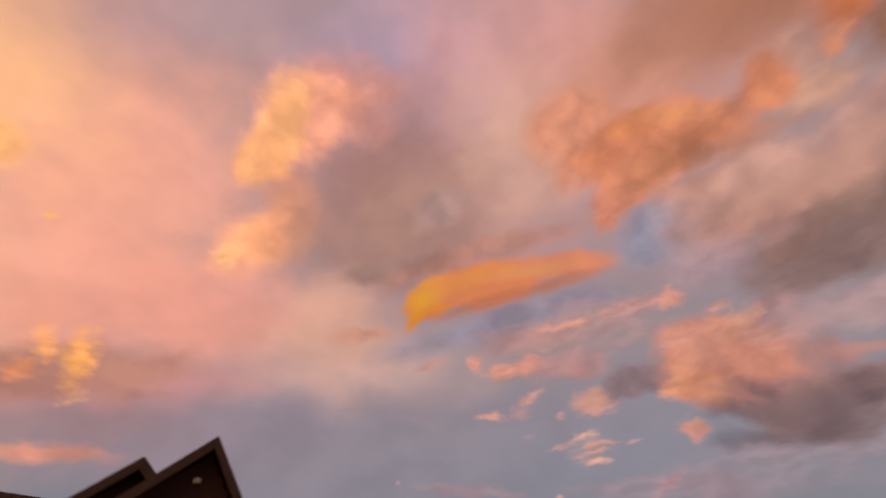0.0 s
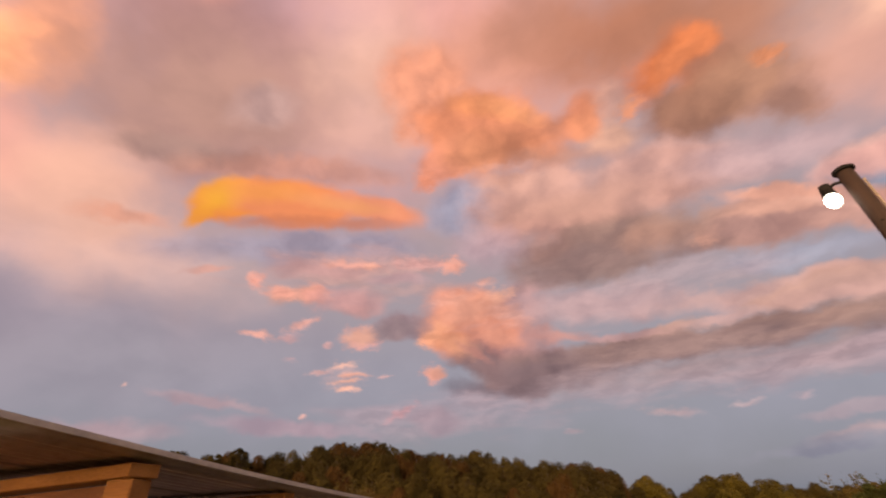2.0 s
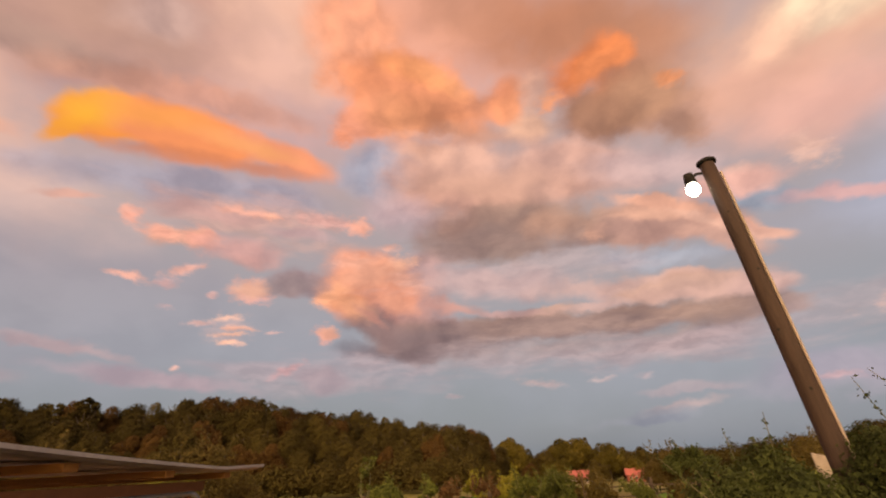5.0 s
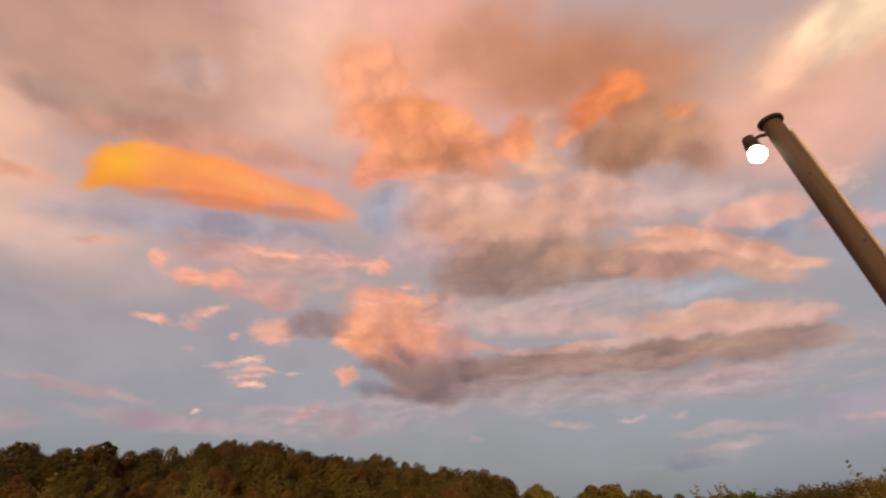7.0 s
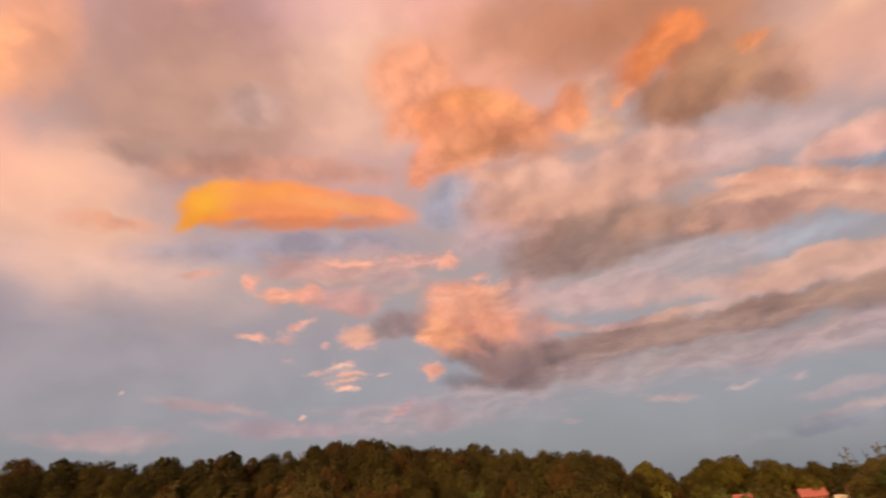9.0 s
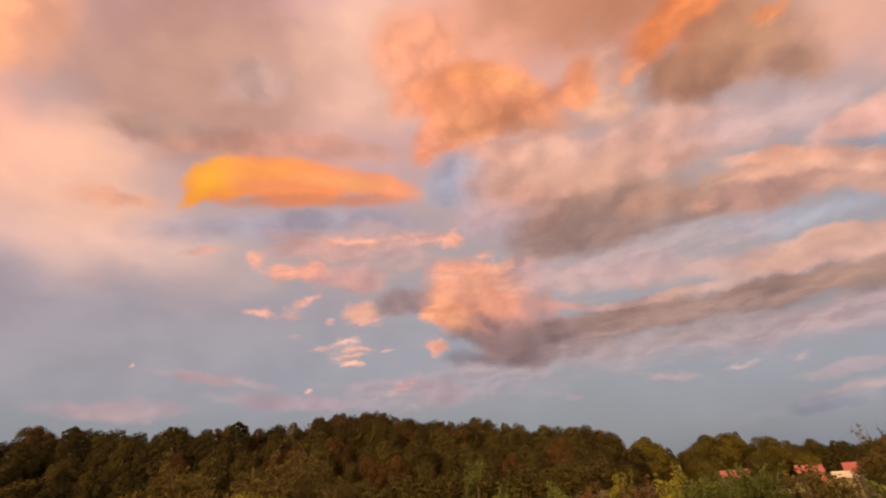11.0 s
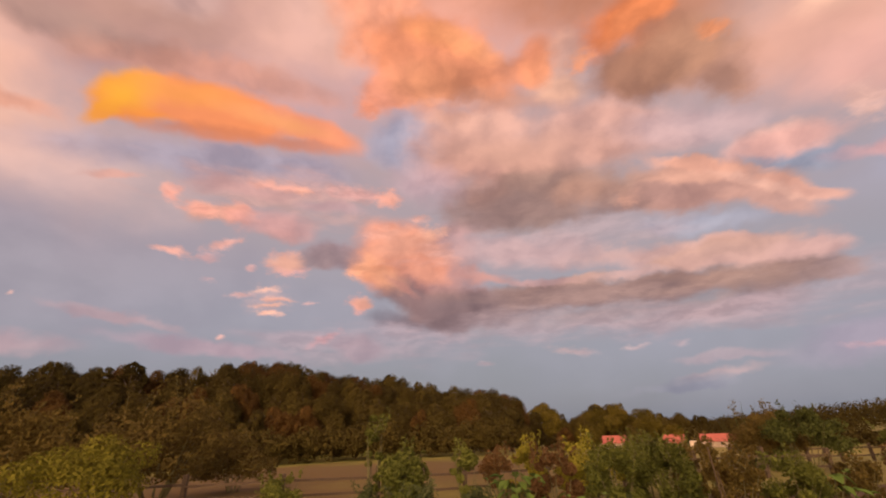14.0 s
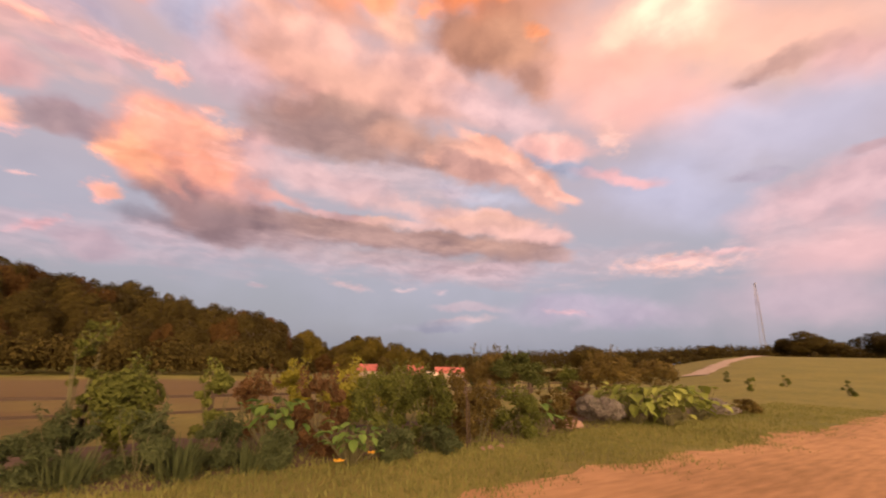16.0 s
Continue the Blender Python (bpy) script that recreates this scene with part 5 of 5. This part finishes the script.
def gable(apex_s, apex_z, left_s, left_z, right_s, right_z, front, back, t=0.22):
    g = new("gable")
    g.parent = house
    part("gable_wall", prism([(left_s + 0.45, 0), (right_s - 0.45, 0), (right_s - 0.45, right_z + 0.25), (apex_s, apex_z - 0.35), (left_s + 0.45, left_z + 0.25)], front + 0.45, back), M_SIDING, g)
    part("roof_slope", prism([(left_s, left_z), (apex_s, apex_z), (apex_s, apex_z - t), (left_s, left_z - t)], front, back), M_ROOF, g)
    part("roof_slope", prism([(apex_s, apex_z), (right_s, right_z), (right_s, right_z - t), (apex_s, apex_z - t)], front, back), M_ROOF, g)
    part("barge_board", prism([(left_s - 0.02, left_z + 0.02), (apex_s, apex_z + 0.03), (apex_s, apex_z - t - 0.08), (left_s - 0.02, left_z - t - 0.08)], front - 0.05, front - 0.004), M_FASCIA, g)
    part("barge_board", prism([(apex_s + 0.002, apex_z + 0.03), (right_s + 0.02, right_z + 0.02), (right_s + 0.02, right_z - t - 0.08), (apex_s + 0.002, apex_z - t - 0.08)], front - 0.05, front - 0.004), M_FASCIA, g)
    n = int((right_s - left_s - 1.0) / 0.2)
    for i in range(n):
        s = left_s + 0.52 + i * 0.2
        k = (s - left_s) / (apex_s - left_s) if s < apex_s else (right_s - s) / (right_s - apex_s)
        top = (left_z if s < apex_s else right_z) + k * (apex_z - (left_z if s < apex_s else right_z)) - 0.4
        part("siding_board", prism([(s, 0.1), (s + 0.185, 0.1), (s + 0.185, top - 0.1), (s, top - 0.1)], front + 0.425, front + 0.445), M_SIDING, g)
    return g


gable(0.17, 6.0, -2.05, 3.9, 2.15, 3.2, 0.0, 8.0)
gable(-1.52, 5.60, -3.7, 3.62, 0.2, 4.0, 1.2, 8.0)
part("wing_roof", prism([(-3.0, 4.58), (-8.0, 5.0), (-8.0, 4.8), (-3.0, 4.38)], 2.0, 5.5), M_ROOF, house)
part("wing_wall", prism([(-3.4, 0), (-7.8, 0), (-7.8, 4.3), (-3.4, 4.05)], 2.4, 5.2), M_SIDING, house)
part("vent", prism([(-0.13 + 0.27 * math.cos(k * math.pi / 8), 4.05 + 0.27 * math.sin(k * math.pi / 8)) for k in range(16)], 0.38, 0.424), M_FASCIA, house, "round dark vent on the gable")
part("wall_lamp", prism([(-0.06, 4.88), (0.06, 4.90), (0.09, 4.99), (0.0, 5.04), (-0.09, 4.98)], 0.33, 0.44), M_WHITE, house, "small pale fitting on the gable")

# ---- distance: houses, mast, fences ----
def cottage(az, dist, length, depth, wall_h, roof_h, wall, label, turn, group="valley houses"):
    x, y, z = at(az, dist)
    h = thing("cottage", (x, y, z), label, "house", group, turn=turn)
    part("wall", box(-length / 2, -depth / 2, -0.5, length / 2, depth / 2, wall_h), wall, h)
    for sgn in (1, -1):
        bm = bmesh.new()
        e = 0.5
        pts = [(-length / 2 - e, sgn * (depth / 2 + e), wall_h - 0.2), (length / 2 + e, sgn * (depth / 2 + e), wall_h - 0.2), (length / 2 + e, 0, wall_h + roof_h), (-length / 2 - e, 0, wall_h + roof_h)]
        lower, upper = [bm.verts.new(p) for p in pts], [bm.verts.new((p[0], p[1], p[2] + 0.15)) for p in pts]
        bm.faces.new(lower)
        bm.faces.new(upper[::-1])
        for i in range(4):
            j = (i + 1) % 4
            bm.faces.new((lower[i], upper[i], upper[j], lower[j]))
        bmesh.ops.recalc_face_normals(bm, faces=bm.faces[:])
        part("roof", bm, M_REDROOF, h)
    for k in range(3):
        wx = (k - 1) * length * 0.3
        w = part("window", box(wx - 0.5, -depth / 2 - 0.06, 1.0, wx + 0.5, -depth / 2 - 0.004, 2.1), M_WHITE, h)
        part("pane", box(wx - 0.42, -depth / 2 - 0.075, 1.08, wx + 0.42, -depth / 2 - 0.064, 2.02), M_GLASS, w)
    return h


cottage(23.7, 205, 11, 8, 2.6, 2.6, M_HOUSEWALL, "small pale house with a red metal roof", -20)
cottage(30.1, 212, 7, 6, 2.8, 2.2, M_BRICK, "red shed with a red metal roof", -25)
cottage(34.6, 208, 13, 7, 2.4, 2.4, M_HOUSEWALL, "long low house with a red metal roof", -35)
x, y, z = at(32.3, 205)
trailer = thing("trailer", (x, y, z), "white trailer parked by the far houses", "trailer", turn=-30)
part("body", box(-2.6, -1.1, 0.5, 2.6, 1.1, 2.6, 0.15), M_WHITE, trailer)
for wx in (-0.5, 0.5):
    part("wheel", lathe([(0.36, -0.1), (0.36, 0.1)], 12), M_DARK, trailer).matrix_basis = pose(wx, -1.0, 0.36, 90, 0, 0)
x, y, z = at(20.9, 225)
mast = thing("flag_pole", (x, y, z), "thin white pole among the valley trees", "pole")
part("shaft", lathe([(0.22, 0), (0.12, 11.5)], 8), M_WHITE, mast)

x, y, z = at(70.4, 360)
tower = thing("lattice_tower", (x, y, z), "slim grey lattice radio tower on the far hill", "tower")
H = 360 * math.tan(radians(9.05)) + 1.6 - z
for k in range(3):
    t = k * 2.094
    part("tower_leg", rod([(2.2 * math.cos(t), 2.2 * math.sin(t), 0), (0.55 * math.cos(t), 0.55 * math.sin(t), H)], 0.13, 5), M_MAST, tower)
n = 16
for i in range(n):
    z0, z1 = H * i / n, H * (i + 1) / n
    for k in range(3):
        r0, r1 = 2.2 - 1.65 * i / n, 2.2 - 1.65 * (i + 1) / n
        t0, t1 = k * 2.094, (k + 1) * 2.094
        part("tower_brace", rod([(r0 * math.cos(t0), r0 * math.sin(t0), z0), (r1 * math.cos(t1), r1 * math.sin(t1), z1)], 0.05, 4), M_MAST, tower)
part("antenna", rod([(-1.1, 0, H - 0.6), (1.1, 0, H - 0.6)], 0.25, 6), M_MAST, tower)


def rail_fence(points, label, rails=(0.25, 0.58), gap=2.4, seed=3):
    rnd = random.Random(seed)
    fence = thing("rail_fence", (0, 0, 0), label, "fence", "rail fences")
    for (x0, y0), (x1, y1) in zip(points, points[1:]):
        L = math.hypot(x1 - x0, y1 - y0)
        m = max(1, round(L / gap))
        spots = [(x0 + (x1 - x0) * i / m, y0 + (y1 - y0) * i / m) for i in range(m + 1)]
        for x, y in spots:
            z = bz(x, y)
            h = 0.8 + rnd.uniform(-0.05, 0.08)
            part("fence_post", box(x - 0.06, y - 0.06, z - 0.3, x + 0.06, y + 0.06, z + h, 0.012), M_FENCE, fence)
        for (xa, ya), (xb, yb) in zip(spots, spots[1:]):
            for r in rails:
                za, zb = bz(xa, ya) + r + rnd.uniform(-0.03, 0.03), bz(xb, yb) + r + rnd.uniform(-0.03, 0.03)
                bm = bmesh.new()
                vs = [bm.verts.new((px, py + o, pz + q)) for px, py, pz in ((xa, ya, za), (xb, yb, zb)) for o, q in ((-0.085, -0.03), (-0.062, -0.03), (-0.062, 0.03), (-0.085, 0.03))]
                for i in range(4):
                    j = (i + 1) % 4
                    bm.faces.new((vs[i], vs[j], vs[4 + j], vs[4 + i]))
                bm.faces.new(vs[3::-1])
                bm.faces.new(vs[4:])
                bmesh.ops.recalc_face_normals(bm, faces=bm.faces[:])
                part("rail", bm, M_FENCE, fence)


rail_fence(((-15, 18.6), (0, 18.2), (14, 19.5)), "weathered wooden rail fence behind the garden")
rail_fence(((14, 24), (30, 29), (48, 37)), "weathered wooden rail fence along the far field", seed=4)

# ---- garden ----
gbush = lambda seed, az, dist, w, h, mat, n, leaf, label, **kw: make_bush(kw.pop("name", "shrub"), seed, w * 0.85, h, mat, n, leaf, label, at(az, dist), **kw)
gbush(141, -35, 12.5, 1.45, 1.9, M_LIME, 4500, 0.05, "rounded yellow-green shrub at the field edge", lobes=26)
gbush(41, -28.5, 16, 2.3, 2.95, M_BROWN, 5200, 0.07, "loose brownish shrub at the field edge", lobes=26, sprigs=14)
gbush(42, -40, 19, 2.4, 3.0, M_BROWN, 4600, 0.08, "dull brown shrub beside the field", lobes=24, sprigs=8)
gbush(43, -21, 18, 1.5, 1.9, M_BROWN, 3600, 0.06, "loose brownish shrub at the field edge", lobes=20, sprigs=10)
gbush(44, -16, 12, 0.9, 0.75, M_BUSH, 2200, 0.045, "low green bush in rough grass", sprigs=6)
gbush(46, 42.5, 21, 1.7, 2.1, M_HEDGE, 3600, 0.07, "rounded dark shrub behind the garden", sprigs=6)
gbush(45, 39.4, 23, 1.8, 2.15, M_BROWN, 6200, 0.06, "ragged olive shrub behind the garden", sprigs=8, lobes=24)
gbush(46, 39.5, 25, 1.7, 2.3, M_BROWN, 4200, 0.07, "ragged olive shrub behind the garden", sprigs=8)
gbush(47, 53.5, 27, 1.7, 2.4, M_BROWN, 4200, 0.075, "ragged olive shrub behind the garden", sprigs=10)
gbush(48, 49, 30, 1.4, 1.6, M_BUSH, 3000, 0.07, "rounded dark shrub behind the garden", sprigs=4)
gbush(49, 59, 32, 1.7, 1.9, M_BROWN, 3000, 0.08, "rounded olive shrub beside the lane", sprigs=4)
for i, (az, dist, s) in enumerate(((68, 30, 0.4), (71, 34, 0.35), (75.5, 30, 0.4), (66, 38, 0.4))):
    gbush(50 + i, az, dist, s, s * 1.9, M_BUSH, 700, 0.05, "small dark tuft on the grassy rise", name="tuft", lobes=8, group="tufts on the rise")


def blade_clump(seed, place, n, length, label, mat=M_BLADE, wide=0.014):
    """A clump of long arching blades."""
    rnd = np.random.RandomState(seed)
    clump = thing("spiky_clump", place, label, "plant", "spiky clumps")
    v, f = [], []
    for i in range(n * 3):
        t, lean, L = rnd.uniform(0, 6.28), rnd.uniform(0.1, 1.35), length * rnd.uniform(0.6, 1.1)
        d = np.array((math.cos(t), math.sin(t), 0))
        w = np.array((-math.sin(t), math.cos(t), 0)) * wide
        base = d * rnd.uniform(0, 0.35)
        s = len(v)
        for k in range(5):
            q = k / 4
            p = base + d * L * math.sin(lean) * q + np.array((0, 0, L * (math.cos(lean) * q - 0.28 * lean * q * q)))
            hw = w * (1 - q) ** 0.7 * (0.6 + 0.4 * min(1, 3 * q))
            v += [tuple(p - hw), tuple(p + hw)]
        for k in range(4):
            f.append((s + 2 * k, s + 2 * k + 1, s + 2 * k + 3, s + 2 * k + 2))
    tagged(mesh_object("blade", v, f, mat, clump), kind="stuff")
    return clump


def broad_plant(seed, place, n, leaf, height, label, mat=M_BROAD, flowers=0, name="broadleaf_plant"):
    """A plant with big leaves on stalks."""
    rnd = np.random.RandomState(seed)
    plant_ob = thing(name, place, label, "plant", "broadleaf plants")
    sv, sf, v, f, fv, ff = [], [], [], [], [], []
    for i in range(n):
        t, h = rnd.uniform(0, 6.28), height * rnd.uniform(0.35, 1.0)
        reach = height * rnd.uniform(0.12, 0.75)
        tip = np.array((reach * math.cos(t), reach * math.sin(t), h))
        limb(sv, sf, (0.1 * reach * math.cos(t), 0.1 * reach * math.sin(t), 0), tip, 0.010, 0.006, 5)
        L = leaf * rnd.uniform(0.6, 1.2)
        out = np.array((math.cos(t), math.sin(t), rnd.uniform(-0.9, 0.5)))
        out /= np.linalg.norm(out)
        side = np.cross(out, (0, 0, 1))
        side /= np.linalg.norm(side)
        up = np.cross(side, out)
        s = len(v)
        for k in range(6):
            q = k / 5
            hw = L * 0.42 * math.sin(math.pi * min(1, 0.12 + q * 0.9)) ** 0.8
            mid = tip + out * L * (q - 0.2) - np.array((0, 0, 0.25 * L * q * q))
            v += [tuple(mid - side * hw + up * hw * 0.35), tuple(mid), tuple(mid + side * hw + up * hw * 0.35)]
        for k in range(5):
            for j in range(2):
                a = s + 3 * k + j
                f.append((a, a + 1, a + 4, a + 3))
    mesh_object("stalk", sv, sf, M_STEM, plant_ob)
    mesh_object("leaf_crown", v, f, mat, plant_ob)
    for i in range(flowers):
        c = np.array((rnd.uniform(-0.4, 0.4), rnd.uniform(-0.5, 0.1), height * rnd.uniform(0.1, 0.35)))
        pv, pf = [], []
        for k in range(6):
            t = k * math.pi / 3
            d, w = np.array((math.cos(t), math.sin(t), 0.35)), np.array((-math.sin(t), math.cos(t), 0))
            s = len(pv)
            pv += [tuple(c), tuple(c + 0.06 * d + 0.028 * w), tuple(c + 0.10 * d), tuple(c + 0.06 * d - 0.028 * w)]
            pf.append((s, s + 1, s + 2, s + 3))
        mesh_object("flower", pv, pf, M_YELLOW, plant_ob)["label"] = "yellow blossom"
    return plant_ob


for i, (az, dist, n, L) in enumerate(((-4.5, 7.6, 110, 0.5), (4, 7.5, 120, 0.55), (10.5, 7.6, 80, 0.45))):
    blade_clump(60 + i, at(az, dist), n, L, "spiky blue-green clump of long blades")
blade_clump(63, at(37.6, 23), 9, 2.7, "tall thin plume grass above the garden shrubs", wide=0.03)
for i, (az, dist, w, h) in enumerate(((-9, 7.9, 0.5, 0.5), (-5.5, 8.1, 0.6, 0.72), (0.5, 7.7, 0.6, 0.75), (7.5, 7.8, 0.55, 0.62), (13.0, 7.6, 0.45, 0.45), (-13, 9.2, 0.5, 0.4), (26.5, 7.9, 0.45, 0.45), (32, 8.4, 0.45, 0.4))):
    gbush(160 + i, az, dist, w, h, M_BLADE, 2400, 0.055, "soft grey-green perennial at the bed's front edge", name="perennial", sprigs=8, lobes=14, group="perennials", aspect=0.5)
gbush(70, -5.3, 9.4, 0.33, 2.0, M_BUSH, 700, 0.05, "thin tall sapling with sparse leaves", name="sapling", lobes=9, sprigs=8)
gbush(71, -1.5, 8.9, 0.5, 1.3, M_BUSH, 2600, 0.05, "leafy green bush in the garden bed", sprigs=10, lobes=16)
gbush(72, 6.5, 9.6, 0.5, 1.25, M_BUSH, 1500, 0.05, "leafy green bush in the garden bed", sprigs=8)
gbush(73, 10.5, 9.2, 0.55, 1.15, M_RED, 2000, 0.045, "russet seeding weed in the garden bed", name="weed", sprigs=14)
gbush(74, 17.5, 8.2, 0.62, 1.18, M_RED, 4600, 0.045, "tall russet seeding weed in the garden bed", name="weed", sprigs=18)
gbush(75, 24.5, 9.4, 0.8, 1.25, M_BUSH, 3000, 0.045, "dense green weeds in the garden bed", name="weed", sprigs=14, lobes=18)
gbush(76, 30.5, 9.0, 0.7, 1.28, M_BUSH, 2800, 0.045, "dense green bush in the garden bed", sprigs=14, lobes=18)
gbush(77, 36.5, 9.6, 0.8, 1.02, M_BROWN, 2800, 0.045, "dry olive weeds in the garden bed", name="weed", sprigs=16, lobes=18)
gbush(78, 41.5, 10.3, 0.8, 0.95, M_BUSH, 2600, 0.045, "dense green weeds in the garden bed", name="weed", sprigs=14, lobes=18)
gbush(79, 46, 11.6, 0.7, 0.8, M_BROWN, 2000, 0.045, "dry olive weeds in the garden bed", name="weed", sprigs=10)
gbush(80, 51.8, 13.0, 0.72, 0.78, M_SILVER, 3800, 0.035, "rounded silver-grey bush in the garden bed", name="silver_bush", lobes=28)
gbush(81, 49.5, 14.6, 0.6, 0.9, M_RED, 1600, 0.05, "russet weed in the garden bed", name="weed", sprigs=8)
gbush(82, 63.4, 17.2, 0.75, 0.6, M_SILVER, 2400, 0.04, "low silver-grey bush at the end of the bed", name="silver_bush", lobes=20)
gbush(83, 66.5, 19.0, 0.7, 0.5, M_BROWN, 1600, 0.045, "low dry tussock at the end of the bed", name="weed")
gbush(84, 14.0, 10.8, 0.9, 1.3, M_LIME, 2800, 0.05, "yellow-green bush in the garden bed", sprigs=10)
gbush(85, 21.0, 10.8, 0.9, 1.3, M_LIME, 2800, 0.05, "yellow-green bush in the garden bed", sprigs=12)
gbush(86, 33.5, 11.5, 0.8, 1.2, M_BROWN, 2200, 0.05, "dry olive weeds in the garden bed", name="weed", sprigs=12)
gbush(87, 28.0, 11.6, 0.9, 1.3, M_BUSH, 2600, 0.05, "dense green bush in the garden bed", sprigs=12)
broad_plant(90, at(21.3, 7.5), 46, 0.18, 0.62, "squash plant with big leaves and a yellow blossom", flowers=2, name="squash_plant")
broad_plant(91, at(12.5, 8.4), 60, 0.2, 0.85, "leafy broad-leaved plant in the garden bed")
broad_plant(92, at(44.0, 10.9), 22, 0.22, 0.7, "leafy broad-leaved plant in the garden bed")
for i, (az, dist) in enumerate(((55.5, 13.6), (57.2, 14.4), (58.8, 13.9), (60.2, 15.0), (62.2, 15.9), (54.4, 14.4))):
    broad_plant(93 + i, at(az, dist), 40, 0.34, 0.98, "elephant-ear plant with large pale green leaves", M_EAR, name="elephant_ear")
gx, gy, gz = at(35.2, 8.75)
stake = thing("garden_stake", (gx, gy, gz), "thin leaning wooden garden stake", "stake")
part("stick", rod([(0, 0, -0.1), (-0.05, 0, 1.22)], 0.014, 6), M_FENCE, stake)
part("stick", rod([(0.09, 0.02, -0.1), (0.02, 0.01, 0.85)], 0.011, 6), M_FENCE, stake)


def rock(seed, place, size, label):
    bm = bmesh.new()
    bmesh.ops.create_icosphere(bm, subdivisions=3, radius=1)
    for v in bm.verts:
        d = 1 + 0.35 * noise.noise(v.co * 1.3 + Vector((seed, 0, 0))) + 0.12 * noise.noise(v.co * 4 + Vector((0, seed, 0)))
        v.co = Vector((v.co.x * size[0] * d, v.co.y * size[1] * d, max(-0.3, v.co.z) * size[2] * d))
    me = bpy.data.meshes.new("rock")
    bm.to_mesh(me)
    bm.free()
    me.materials.append(M_ROCK)
    ob = tagged(new("rock", me), label, "rock", "garden rocks")
    ob.matrix_basis = pose(place[0], place[1], place[2] + size[2] * 0.2, 0, 0, seed * 40)


for i, (az, dist, s) in enumerate(((47.2, 12.0, 0.26), (48.6, 12.2, 0.18), (45.9, 11.6, 0.13), (38.0, 8.9, 0.06), (37.0, 8.8, 0.05), (39.2, 9.1, 0.055))):
    rock(3 + i, at(az, dist), (s * 1.2, s, s * 0.8), "rough pinkish-grey rock at the bed's edge")


def lawn_blades():
    """Short grass over the lawn nearest the camera's end."""
    rnd = np.random.RandomState(77)
    n = 60000
    x, y = rnd.uniform(-8, 24, n), 9.7 + rnd.uniform(0, 1, n) ** 0.8 * 4.9
    sparse = np.clip((y - 9.7 + 0.5 * np.sin(x * 1.7) + 0.35 * np.sin(x * 4.1 + 2)) / 1.5, 0, 1) ** 3
    thin = rnd.uniform(0, 1, n) < sparse
    x, y, n = x[thin], y[thin], int(thin.sum())
    keep = rnd.uniform(0, 1, n) < np.where(np.hypot(x - 3, y - 8) < 12, 1.0, 0.6)
    x, y = x[keep], y[keep]
    n = len(x)
    z = land(x, y)
    t, h = rnd.uniform(0, 6.28, n), rnd.uniform(0.03, 0.11, n)
    lx_, ly_ = np.cos(t) * 0.012, np.sin(t) * 0.012
    bx, by = rnd.normal(0, 0.03, n), rnd.normal(0, 0.03, n)
    v = np.stack([np.stack([x - lx_, y - ly_, z - 0.01], 1), np.stack([x + lx_, y + ly_, z - 0.01], 1), np.stack([x + bx, y + by, z + h], 1)], 1).reshape(-1, 3)
    f = np.arange(3 * n).reshape(-1, 3)
    tagged(mesh_object("lawn_grass", v, f, M_GRASS), "short yellowing lawn grass in front of the garden", "grass", kind="stuff")


lawn_blades()
